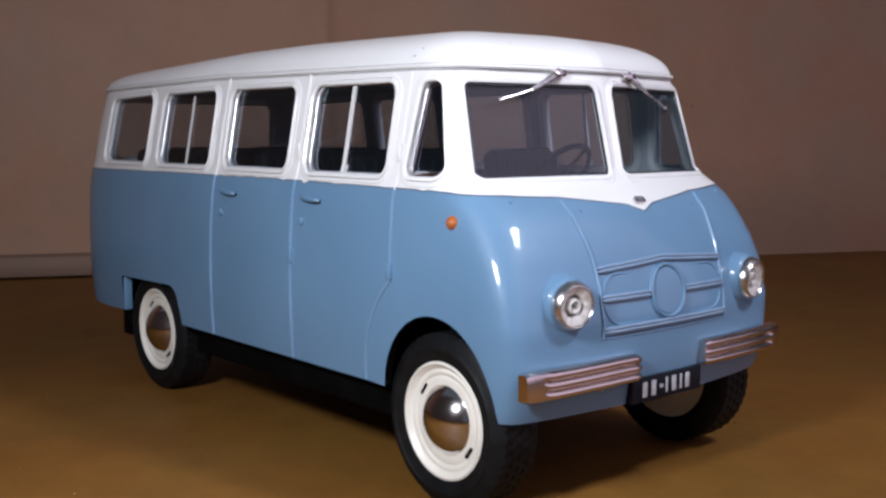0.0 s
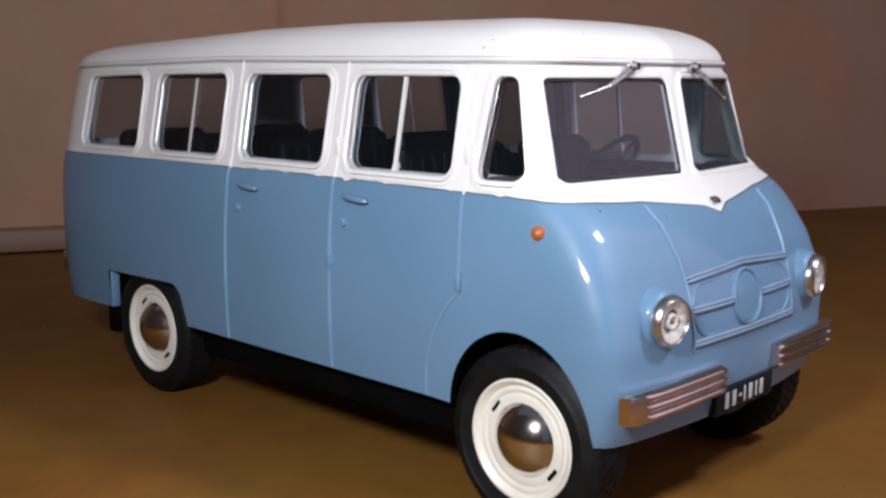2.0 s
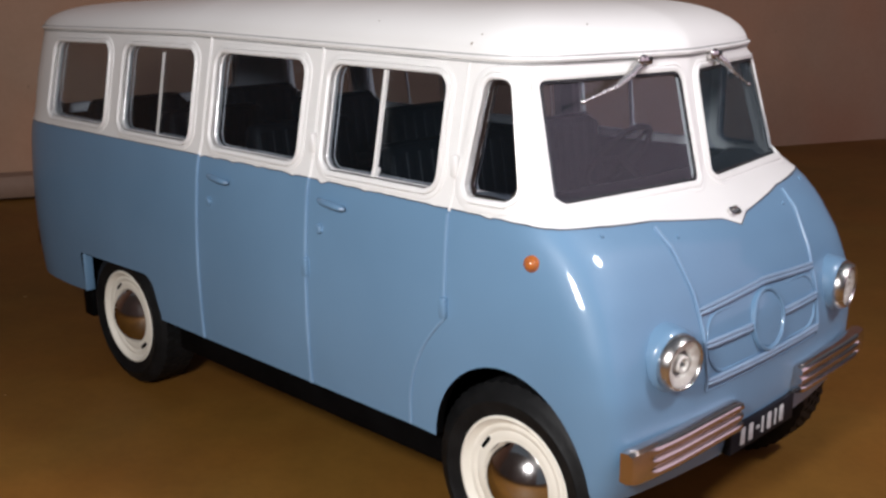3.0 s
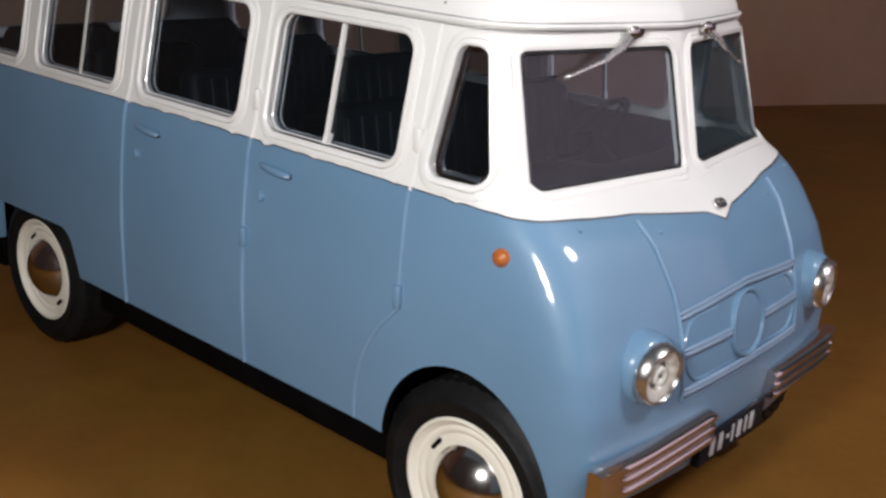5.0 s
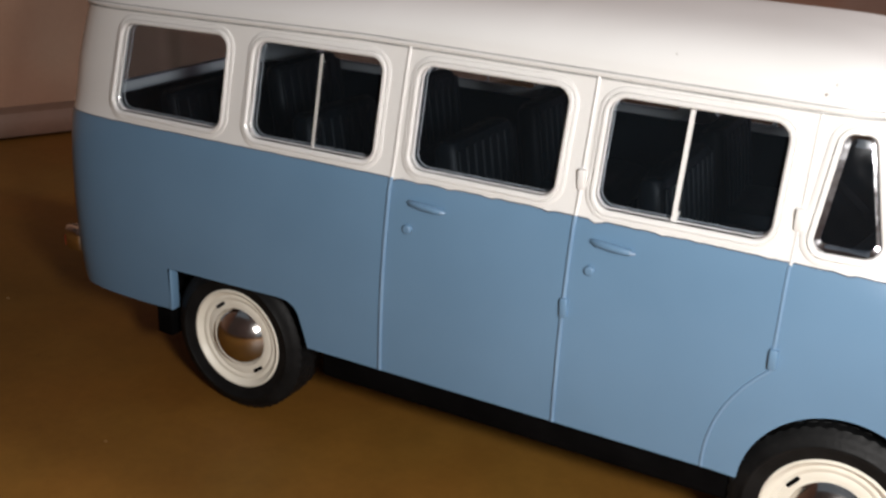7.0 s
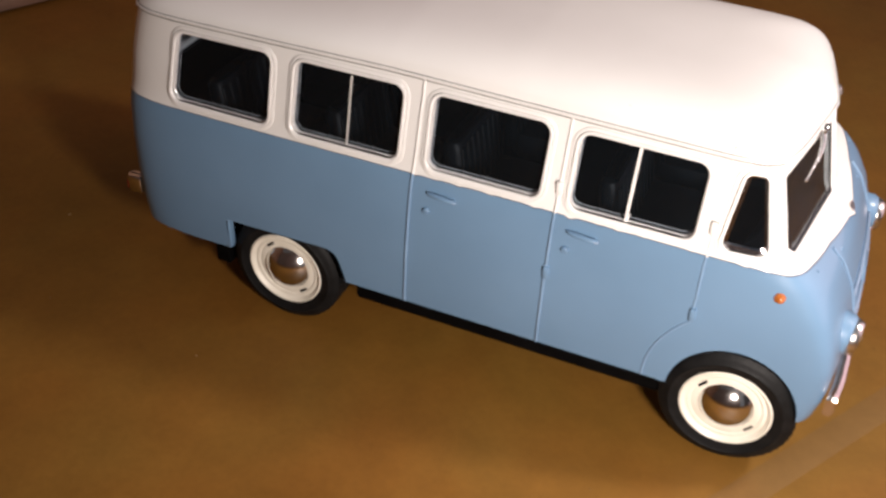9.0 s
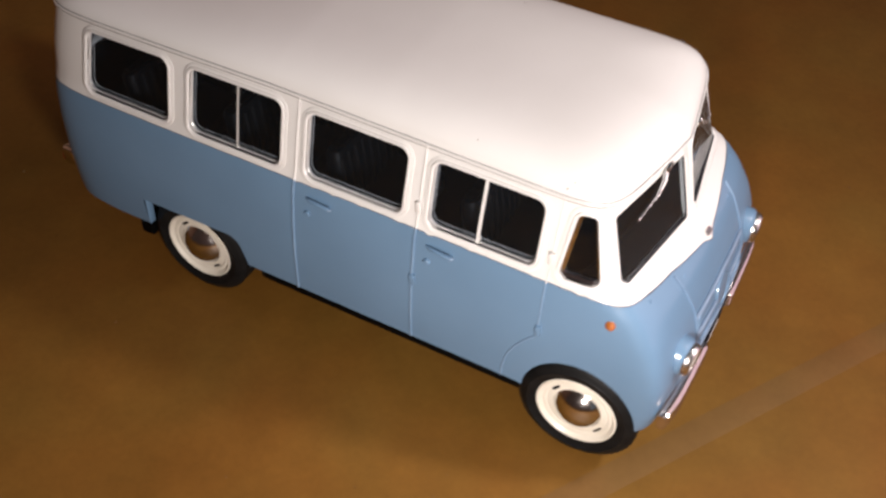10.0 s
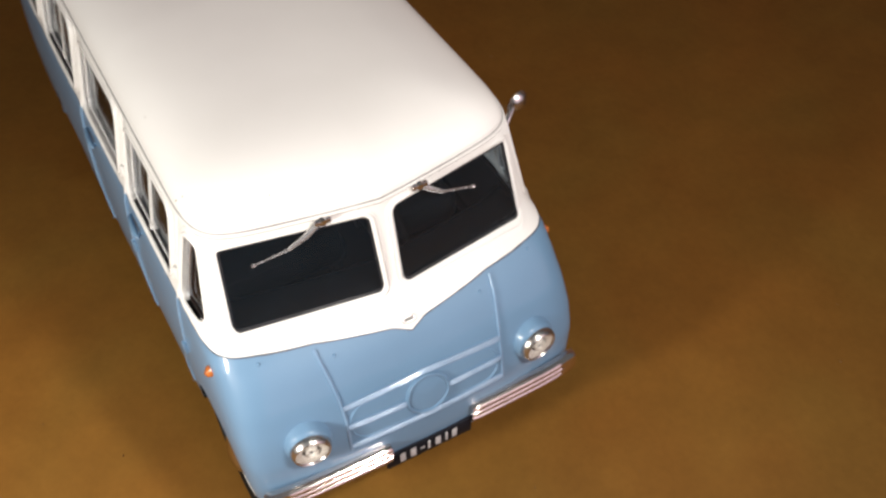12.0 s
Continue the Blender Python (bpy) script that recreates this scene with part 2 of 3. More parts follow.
    for i in range(n):
        p, a, b = Vector(points[i]), Vector(points[i - 1]), Vector(points[(i + 1) % n])
        r = radius[i] if isinstance(radius, (list, tuple)) else radius
        u, v = (a - p).normalized(), (b - p).normalized()
        half = math.acos(max(-1, min(1, u.dot(v)))) / 2
        d = r / math.tan(half)
        c = p + (u + v).normalized() * (r / math.sin(half))
        s, e = p + u * d - c, p + v * d - c
        for k in range(seg + 1):
            w = s.lerp(e, k / seg)
            out.append(tuple(c + w.normalized() * r))
    return out


def grown(points, d):
    """A convex outline pushed outwards by d."""
    n, out = len(points), []
    area = sum(points[i - 1][0] * points[i][1] - points[i][0] * points[i - 1][1] for i in range(n))
    for i in range(n):
        t = Vector(points[(i + 1) % n]) - Vector(points[i - 1])
        q = Vector((t.y, -t.x)).normalized() * (d if area > 0 else -d)
        out.append((points[i][0] + q.x, points[i][1] + q.y))
    return out


def box(x0, x1, y0, y1, z0, z1, r=0.2):
    """A block with bevelled edges."""
    r = min(r, (x1 - x0) / 2.2, (y1 - y0) / 2.2, (z1 - z0) / 2.2)
    loops = []
    for z, d in ((z0, r), (z0 + r * 0.3, r * 0.3), (z0 + r, 0), (z1 - r, 0), (z1 - r * 0.3, r * 0.3), (z1, r)):
        loops.append([(x, y, z) for x, y in rounded([(x0 + d, y0 + d), (x1 - d, y0 + d), (x1 - d, y1 - d), (x0 + d, y1 - d)], r, 3)])
    return loft(loops)


def lathe(profile, seg=64, axis="y"):
    """Spin (radius, along) round the axis."""
    loops = []
    for r, h in profile:
        ring = []
        for i in range(seg):
            a = 2 * math.pi * i / seg
            c, s = r * math.cos(a), r * math.sin(a)
            ring.append((c, h, s) if axis == "y" else (h, c, s) if axis == "x" else (c, s, h))
        loops.append(ring)
    return loft(loops)


def tube(path, radius, seg=8, flat=1.0):
    """A round bar along a path of points; radius may be a list."""
    loops = []
    pts = [Vector(p) for p in path]
    whole = (pts[-1] - pts[0]).normalized()
    ref = Vector((1, 0, 0)) if abs(whole.z) > 0.7 else Vector((0, 0, 1))
    for i, p in enumerate(pts):
        t = (pts[min(i + 1, len(pts) - 1)] - pts[max(i - 1, 0)]).normalized()
        side = t.cross(ref)
        if side.length < 0.05:
            side = t.cross(Vector((1, 0, 0)))
        side.normalize()
        up = side.cross(t).normalized()
        r = radius[i] if isinstance(radius, (list, tuple)) else radius
        loops.append([tuple(p + side * (r * math.cos(2 * math.pi * k / seg)) + up * (r * flat * math.sin(2 * math.pi * k / seg))) for k in range(seg)])
    return loft(loops)


def cut(ob, cutters):
    """Take the cutters out of ob and leave the result as plain mesh."""
    for c in cutters:
        mod = ob.modifiers.new("cut", "BOOLEAN")
        mod.object, mod.operation, mod.solver = c, "DIFFERENCE", "EXACT"
    bpy.context.view_layer.update()
    dg = bpy.context.evaluated_depsgraph_get()
    me = bpy.data.meshes.new_from_object(ob.evaluated_get(dg))
    ob.modifiers.clear()
    ob.data = me
    me.polygons.foreach_set("use_smooth", [True] * len(me.polygons))
    me.set_sharp_from_angle(angle=radians(32))
    for c in cutters:
        bpy.data.objects.remove(c)


# ---- the shape of the body ----
# height, half width, front on the middle line, how far the front bows back, bow power, corner power, rear
LEVELS = [
    (7.6, 18.63, 39.3, 1.9, 2.0, 20.0, -51.5),
    (9.0, 18.88, 39.75, 1.6, 2.0, 22.0, -51.7),
    (12.0, 19.08, 40.1, 1.3, 2.0, 22.0, -51.9),
    (16.0, 19.23, 40.15, 1.3, 2.0, 22.0, -52.0),
    (19.0, 19.23, 39.7, 1.4, 2.0, 20.0, -52.0),
    (22.0, 19.13, 38.85, 1.6, 1.9, 16.0, -52.0),
    (25.0, 18.93, 37.35, 1.8, 1.8, 13.0, -51.9),
    (26.6, 18.78, 35.9, 2.0, 1.7, 14.0, -51.8),
    (27.4, 18.63, 34.9, 2.1, 1.6, 14.0, -51.7),
    (28.2, 18.38, 34.1, 2.6, 1.4, 14.0, -51.6),
    (28.9, 18.18, 33.6, 3.0, 1.3, 13.0, -51.5),
    (33.0, 17.53, 32.6, 2.8, 1.3, 13.0, -51.1),
    (37.0, 16.78, 31.7, 2.85, 1.15, 12.0, -50.3),
    (38.4, 16.53, 31.6, 3.0, 1.15, 10.0, -49.9),
    (39.2, 16.35, 31.45, 3.0, 1.15, 9.5, -49.6),
    (40.6, 16.05, 31.2, 3.0, 1.15, 9.0, -49.1),
]
LEVEL_ARRAY = np.array(LEVELS)
X_FRONT, X_REAR = 10.0, -22.0


def level(z):
    return [float(np.interp(z, LEVEL_ARRAY[:, 0], LEVEL_ARRAY[:, k])) for k in range(1, 7)]


def front_x(y, z, inset=0.0):
    """Where the front face stands at y and z."""
    w, xf, bow, p, n, xr = level(z)
    w -= inset
    f = min(1.0, abs(y) / w)
    return X_FRONT + (xf - inset - bow * f ** p - X_FRONT) * max(0.0, 1 - f ** n) ** (1 / n)


def side_y(x, z, inset=0.0):
    """Half the width at x and z."""
    w, xf, bow, p, n, xr = level(z)
    w -= inset
    if x > X_FRONT:
        y = w
        for _ in range(12):
            e = min(0.9999, (x - X_FRONT) / (xf - inset - bow * (y / w) ** p - X_FRONT))
            y = w * max(0.0, 1 - e ** n) ** (1 / n)
        return y
    if x < X_REAR:
        e = min(0.9999, (x - X_REAR) / (xr + inset - X_REAR))
        return (w - 0.3 * e * e) * (1 - e ** 10) ** (1 / 10)
    return w


def plan_points(inset=0.0, fine=1.0):
    """Stations round the right half of the plan, as functions of z: front middle to rear middle."""
    out = []
    nf, ns, nr = int(104 * fine), int(64 * fine), int(46 * fine)
    for i in range(nf):
        a = math.pi / 2 * i / nf
        out.append(("front", a))
    for i in range(ns):
        out.append(("side", X_FRONT + (X_REAR - X_FRONT) * i / ns))
    for i in range(nr + 1):
        out.append(("rear", math.pi / 2 * i / nr))
    return out


def station(s, z, inset=0.0):
    kind, a = s
    w, xf, bow, p, n, xr = level(z)
    w -= inset
    if kind == "side":
        return a, w
    if kind == "front":
        dx, dy = math.cos(a), math.sin(a)
        lo, hi = 0.0, 80.0
        for _ in range(34):
            r = (lo + hi) / 2
            f = r * dy / w
            far = xf - inset - bow * min(1.0, f) ** p - X_FRONT
            if (r * dx / far) ** n + f ** n < 1:
                lo = r
            else:
                hi = r
        return X_FRONT + lo * dx, lo * dy
    dx, dy = math.sin(a), math.cos(a)
    lo, hi = 0.0, 80.0
    long = -(xr + inset - X_REAR)
    for _ in range(34):
        r = (lo + hi) / 2
        e = r * dx / long
        if e ** 10 + (r * dy / (w - 0.3 * min(1, e) ** 2)) ** 10 < 1:
            lo = r
        else:
            hi = r
    return X_REAR - lo * dx, lo * dy


STATIONS = plan_points()


def full_loop(height, inset=0.0):
    """The whole plan outline; height(x, y) gives z, found from a first guess of the place."""
    half = []
    for s in STATIONS:
        z = 27.5
        for _ in range(4):
            x, y = station(s, z, inset)
            z = height(x, y)
        half.append((x, y, z))
    right = [(x, -y, z) for x, y, z in half]
    return right + [(x, y, z) for x, y, z in half[-2:0:-1]]


def belt(x, y):
    """The edge between blue and white: level along the sides, dipping to a small V in front."""
    z = 27.8 - 0.012 * max(0.0, x)
    if x > 28:
        k = min(1.0, (x - 28) / 5.5)
        wide = min(1.0, max(0.0, (17.0 - abs(y)) / 7.0))
        z -= (0.22 + 0.33 * wide) * k * k * (3 - 2 * k)
    a = abs(y)
    if x > 30 and a < 9.5:
        z -= 1.05 * (1 - a / 9.5)
        if a < 1.8:
            z -= 0.45 * (1 - a / 1.8)
    else:
        q = noise.noise((x * 0.9, 3.0 if y < 0 else 8.0, 0)) * 0.06 + noise.noise((x * 2.7, 5.0, 1.0)) * 0.04
        run = noise.noise((x * 0.75 + 2.0, 11.0 if y < 0 else 31.0, 0))
        z += q - (0.20 * max(0.0, run - 0.12) / 0.4 if x > -16 else 0.0)
    return z


def gutter(x, y):
    return 38.75 - 0.018 * (max(x, -14.0) - 7) - 0.010 * max(0.0, -14.0 - x)


bus = tagged(new("model_minibus"), "blue and white die-cast model minibus standing on brown board", "model bus")


def shell(lo, hi, n, thick):
    """A wall of the body between two height functions."""
    outer = [full_loop(lambda x, y, k=k: lo(x, y) + (hi(x, y) - lo(x, y)) * k / n) for k in range(n + 1)]
    inner = [full_loop(lambda x, y, k=k: lo(x, y) + (hi(x, y) - lo(x, y)) * k / n, thick) for k in range(n, -1, -1)]
    return ring_skin(outer + inner)


def skirt(x, y):
    """The lower edge: level between the wheels, a little lower at both ends."""
    return 9.12 - 0.7 * min(1.0, max(0.0, (x - 20) / 18)) - 0.45 * min(1.0, max(0.0, (-30 - x) / 10))


lower = mesh_object("lower_body", *shell(skirt, belt, 22, 0.8), BLUE, bus, "glossy pale blue enamel lower body")
upper = mesh_object("upper_body", *shell(lambda x, y: belt(x, y) + 0.0, gutter, 16, 0.8), WHITE, bus, "off-white enamel window band and pillars")


def line_inside(ob, material, first, last):
    """Gives the faces of the inner skin their own material."""
    ob.data.materials.append(material)
    for k in range(first, last):
        ob.data.polygons[k].material_index = 1


per_loop = 2 * (len(STATIONS) - 1)
line_inside(lower, BLACK, per_loop * 23, per_loop * 45)
line_inside(upper, CABIN, per_loop * 17, per_loop * 33)


def prism(points, axis, a, b):
    """A solid cutter: a flat outline drawn along x or y."""
    if axis == "y":
        loops = [[(u, a, v) for u, v in points], [(u, b, v) for u, v in points]]
    else:
        loops = [[(a, u, v) for u, v in points], [(b, u, v) for u, v in points]]
    return mesh_object("cutter", *loft(loops), BLACK)


WHEEL_X, WHEEL_Z = 29.35, 7.05
front_arch = [(WHEEL_X + 0.2 + 7.35 * math.cos(a), 8.6 + 7.95 * math.sin(a)) for a in [math.pi * k / 40 for k in range(41)]] + [(21.85, 5.0), (36.55, 5.0)]
rear_arch = rounded([(-36.15, 5.0), (-18.6, 5.0), (-19.0, 9.6), (-20.2, 13.8), (-36.15, 13.5)], [0.3, 0.3, 2.0, 2.2, 0.35], 6)
cut(lower, [prism(o, "y", s * 11, s * 24) for s in (-1, 1) for o in (front_arch, rear_arch)])

WINDOWS = {
    "rear": ([(-43.0, 28.85), (-29.3, 28.85), (-29.0, 37.5), (-42.0, 37.3)], [1.2] * 4),
    "slide_rear": ([(-26.1, 28.75), (-12.3, 28.75), (-12.1, 37.5), (-25.7, 37.5)], [1.2] * 4),
    "door_rear": ([(-8.6, 28.75), (4.75, 28.7), (5.0, 37.3), (-8.45, 37.45)], [1.2] * 4),
    "door_front": ([(8.2, 28.6), (21.75, 28.6), (21.85, 37.05), (8.35, 37.2)], [1.2] * 4),
    "quarter": ([(24.6, 28.6), (29.45, 28.6), (27.45, 36.95), (25.5, 37.0)], [0.85, 0.9, 0.8, 0.75]),
}
SCREEN_SHAPE = ([(1.0, 28.5), (15.65, 28.4), (15.0, 36.85), (1.15, 36.85)], [0.7, 0.5, 0.55, 0.8])
cutters = []
for pts, rad in WINDOWS.values():
    o = rounded(pts, rad)
    cutters += [prism(o, "y", s * 12, s * 22) for s in (-1, 1)]
for s in (-1, 1):
    o = rounded([(s * u, v) for u, v in SCREEN_SHAPE[0]], SCREEN_SHAPE[1])
    cutters.append(prism(grown(o, 0.4), "x", 24.0, 38.0))
REAR_SHAPE = ([(-13.4, 29.0), (13.4, 29.0), (12.9, 37.2), (-12.9, 37.2)], [1.3] * 4)
cutters.append(prism(rounded(*REAR_SHAPE), "x", -53.0, -46.5))
cut(upper, cutters)


def on_side(s, x, z, out):
    """A point on the flank s at x, z, pushed out by that much."""
    return (x, s * (side_y(x, z) + out), z)


def on_front(y, z, out):
    e = 0.05
    dy = (front_x(y + e, z) - front_x(y - e, z)) / (2 * e)
    dz = (front_x(y, z + e) - front_x(y, z - e)) / (2 * e)
    n = Vector((1, -dy, -dz)).normalized() * out
    return (front_x(y, z) + n.x, y + n.y, z + n.z)


def on_rear(y, z, out):
    w, xf, bow, p, n, xr = level(z)
    e = 1.0
    for _ in range(8):
        e = max(0.0, 1 - (min(0.999, abs(y) / (w - 0.3 * e * e))) ** 10) ** (1 / 10)
    return (X_REAR + (xr - X_REAR) * e - out, y, z)


def window(place, points, radius, name, parent, pane_material, width=0.88, proud=0.21, depth=0.5, back=0.85):
    """A raised frame round an opening and the clear pane set back in it."""
    inner = rounded(points, radius)
    steps = ((width, -0.1), (width - 0.05, proud * 0.5), (width - 0.13, proud * 0.72), (0.52, proud * 0.72), (0.46, proud * 0.15), (0.41, proud * 1.2),
             (0.34, proud * 1.55), (0.14, proud * 1.5), (0.0, proud * 0.8), (0.0, -back), (width, -back))
    loops = [[place(u, v, h) for u, v in (grown(inner, d) if d else inner)] for d, h in steps]
    frame_ob = mesh_object(name, *ring_skin(loops), WHITE, parent)
    edge = grown(inner, 0.05)
    pane = mesh_object("pane", *loft([[place(u, v, -depth) for u, v in edge], [place(u, v, -depth - 0.14) for u, v in edge]]), pane_material, frame_ob, "clear plastic pane")
    if pane_material is not SCREEN:
        slope = 0.34 if name == "quarter_window" else 0.0
        rim = [[place(u, v, h) for u, v in grown(inner, d - (slope if d < 0 else 0))] for d, h in ((0.03, -0.34), (-0.07, -0.44), (-0.09, -0.48), (0.03, -0.46))]
        mesh_object("pane_rim", *ring_skin(rim), BENT if slope else GLINT, frame_ob, "shiny edge of the clear insert")
        inside = [[place(u, v, h) for u, v in grown(inner, d)] for d, h in ((-0.02, -1.15), (-0.08, -1.17), (-0.09, -1.22), (-0.02, -1.25))]
        mesh_object("insert_rim", *ring_skin(inside), GLINT, frame_ob, "bright inner edge of the clear insert")
    else:
        rim = [[place(u, v, h) for u, v in grown(inner, d)] for d, h in ((0.03, 0.02), (-0.22, 0.0), (-0.26, -0.07), (0.03, -0.07))]
        mesh_object("pane_rim", *ring_skin(rim), EDGE_DARK, frame_ob, "dark edge of the clear windscreen")
    return frame_ob


for s in (-1, 1):
    for key, (pts, rad) in WINDOWS.items():
        w = window(lambda u, v, d, s=s: on_side(s, u, v, d), pts, rad, "quarter_window" if key == "quarter" else "side_window", bus, BULGED if key == "quarter" else PANE, 1.0 if key == "quarter" else 0.88)
        if key in ("slide_rear", "door_front"):
            xm = -18.9 if key == "slide_rear" else 14.5

            def strip(a, b, near, far, z0=28.7, z1=37.0):
                o = [(xm + a, z0), (xm + b, z0), (xm + b + 0.12, z1), (xm + a + 0.12, z1)]
                return loft([[on_side(s, u, v, near) for u, v in o], [on_side(s, u, v, far) for u, v in o]])

            if key == "slide_rear":
                mesh_object("divider", *strip(-0.09, 0.09, -0.28, -0.48), SILVER, w, "thin silver upright divider")
            else:
                mesh_object("divider", *join(strip(-0.16, 0.18, -0.2, -0.46), strip(-0.2, 0.24, -0.1, -0.6, 28.65, 29.35)), WHITE, w, "pale plastic upright divider with a thicker foot")
    window(lambda u, v, d: on_front(u, v, d), [(s * u, v) for u, v in SCREEN_SHAPE[0]], SCREEN_SHAPE[1], "windscreen", bus, SCREEN, 0.75, 0.16, 0.1, 0.2)

window(on_rear, *REAR_SHAPE, "rear_window", bus, PANE)

# roof: a soft dome over the gutter line, with a thin drip rail
SPINE = (-38.0, 15.0)


def dome(k, lift, inset):
    loop = []
    for x, y, z in full_loop(gutter, inset):
        cx = max(SPINE[0], min(SPINE[1], x))
        px, py = cx + (x - cx) * k, y * k
        z = gutter(px, py) + lift + (3.6 - inset + 0.024 * min(0.0, px)) * max(0.0, 1 - k ** 4.2) ** 0.55
        loop.append((px, py, z))
    return loop


ks = [1.0, 0.995, 0.985, 0.97, 0.95, 0.92, 0.88, 0.83, 0.77, 0.7, 0.6, 0.48, 0.35, 0.2, 0.08, 0.0]
roof_loops = [dome(k, 0.12, -0.12) for k in ks[::-1]]
under_loops = [dome(k, -0.25, 0.7) for k in ks]
mesh_object("roof", *loft(roof_loops + under_loops, True, False), WHITE, bus, "off-white domed roof", 14.0)
mesh_object("drip_rail", *ring_skin([[(x, y, z + h) for x, y, z in full_loop(gutter, -d)] for d, h in ((0.05, -0.22), (0.28, -0.2), (0.36, -0.02), (0.31, 0.12), (0.0, 0.16), (-0.3, 0.0))]), WHITE, bus, "thin white drip rail")

# Grey strips painted as the shade above and below the rail.
for z0, d0, d1 in ((-0.36, 0.0, 0.11), (0.18, 0.06, 0.24)):
    joint = ring_skin([full_loop(lambda x, y, h=h: gutter(x, y) + z0 + h, -d) for d, h in ((d0, -0.08), (d1, -0.05), (d1, 0.02), (d0, 0.06), (d0 - 0.1, 0.0))])
    mesh_object("roof_shade_line", *joint, RECESS_GREY, bus, "grey grime line along the drip rail")

def seam_loop(d, h):
    return full_loop(lambda x, y: belt(x, y) + h, -d)


mesh_object("belt_shade_line", *ring_skin([seam_loop(-0.1, -0.09), seam_loop(0.012, -0.085), seam_loop(0.03, -0.03), seam_loop(0.012, 0.02), seam_loop(-0.1, 0.02)]), SHADE, bus, "thin dark joint between blue and white paint")

# a few worn spots on the roof's front corner
for k, x, y, r in ((0.955, 24.0, -14.5, 0.10), (0.985, 23.5, -15.6, 0.13), (0.92, 12.5, -13.5, 0.08), (0.9, 27.5, -9.0, 0.07)):
    spot = min(dome(k, 0.12, -0.12), key=lambda v: (v[0] - x) ** 2 + (v[1] - y) ** 2)
    up = Vector((0.25 if x > 20 else 0.0, spot[1] * 0.05, 1.0)).to_track_quat("Z", "Y").to_matrix().to_4x4()
    chip = lathe([(0.0, 0.03), (r * 0.7, 0.025), (r, -0.06), (0.0, -0.06)], 9, "z")
    mesh_object("paint_chip", *moved(chip, Matrix.Translation(spot) @ up @ pose(0, 0, 0, 0, 0, 40 * k)), WORN, bus)


# ---- seams, hinges, handles ----
def bead(path, r, material, name, parent, label=""):
    return mesh_object(name, *tube(path, r, 8), material, parent, label)


def span(a, b, n):
    return [a + (b - a) * k / n for k in range(n + 1)]


for s in (-1, 1):
    for x, lean in ((-10.1, 0.033), (6.9, 0.018)):
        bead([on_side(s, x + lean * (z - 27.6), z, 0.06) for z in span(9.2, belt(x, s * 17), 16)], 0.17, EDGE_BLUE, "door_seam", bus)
        bead([on_side(s, x + lean * (z - 27.6), z, 0.05) for z in span(belt(x, s * 17), gutter(x, 0) - 0.25, 12)], 0.15, WHITE, "door_seam", bus)
    # the front door's edge swings back round the wheel arch
    curve = [(23.5, z) for z in span(27.2, 19.0, 8)]
    for k in range(1, 25):
        t = k / 24
        curve.append((23.5 - 4.1 * (1 - (1 - t) ** 2.3), 19.0 - 9.8 * t ** 1.05))
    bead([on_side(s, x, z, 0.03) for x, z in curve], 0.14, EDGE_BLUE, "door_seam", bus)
    bead([on_side(s, 23.55 + 0.1 * (z - 27) / 10, z, 0.0) for z in span(27.3, 38.1, 12)], 0.12, WHITE, "door_seam", bus)
    for x, z, m in ((6.85, 20.0, BLUE), (23.55, 20.0, BLUE), (6.95, 30.6, WHITE), (23.55, 30.6, WHITE)):
        y = side_y(x, z)
        out = 0.32 if m is BLUE else 0.2
        hinge = box(-0.34, 0.34, -0.4, out, -0.85, 0.85, 0.16)
        mesh_object("door_hinge", *moved(hinge, pose(x, s * y, z, -2 * s)), m, bus)
    for x in (-8.1, 8.65):
        z = 23.6
        y = side_y(x, z)
        lock = lathe([(0.0, 0.34), (0.3, 0.33), (0.42, 0.22), (0.45, -0.2), (0.0, -0.2)], 20)
        mesh_object("door_lock", *moved(lock, pose(x, s * y, z, 0, 0, 0 if s > 0 else 180)), BLUE, bus)
    for x in (-6.3, 10.35):
        z = 25.95
        y = side_y(x, z)
        lever = [(x - 1.8, s * (y - 0.05), z + 0.14), (x - 1.65, s * (y + 0.2), z + 0.13), (x - 1.2, s * (y + 0.38), z + 0.1), (x - 0.3, s * (y + 0.46), z + 0.05), (x + 0.7, s * (y + 0.5), z - 0.01), (x + 1.5, s * (y + 0.48), z - 0.06), (x + 1.8, s * (y + 0.36), z - 0.08)]
        handle = mesh_object("door_handle", *tube(lever, [0.12, 0.2, 0.28, 0.33, 0.32, 0.26, 0.15], 10), BLUE, bus, "slim blue pull handle with a rubbed end")
        mesh_object("handle_foot", *tube([(x + 1.35, s * (y - 0.2), z - 0.1), (x + 1.35, s * (y + 0.4), z - 0.1)], 0.2, 10), BLUE, handle)
        mesh_object("handle_end", *tube([(x + 1.25, s * (y + 0.62), z - 0.08), (x + 1.6, s * (y + 0.62), z - 0.1), (x + 1.9, s * (y + 0.42), z - 0.12)], [0.07, 0.13, 0.1], 10), PALE_BLUE, handle, "rubbed pale end")
    # turn signal on the front wing
    x, z = 31.65, 24.8
    y = side_y(x, z)
    base = mesh_object("turn_signal", *moved(lathe([(0.0, 0.22), (0.5, 0.2), (0.62, 0.06), (0.64, -0.6), (0.0, -0.6)], 28), pose(x, s * y, z, 0, 0, (0 if s > 0 else 180) - s * 20)), ORANGE, bus, "round orange turn signal")
    mesh_object("lens_dome", *moved(lathe([(0.0, 0.58), (0.2, 0.54), (0.34, 0.45), (0.43, 0.32), (0.47, 0.15), (0.0, 0.15)], 24), pose(x, s * y, z, 0, 0, (0 if s > 0 else 180) - s * 20)), ORANGE, base)
    # bonnet ridges
    ridge = []
    for k in range(25):
        t = k / 24
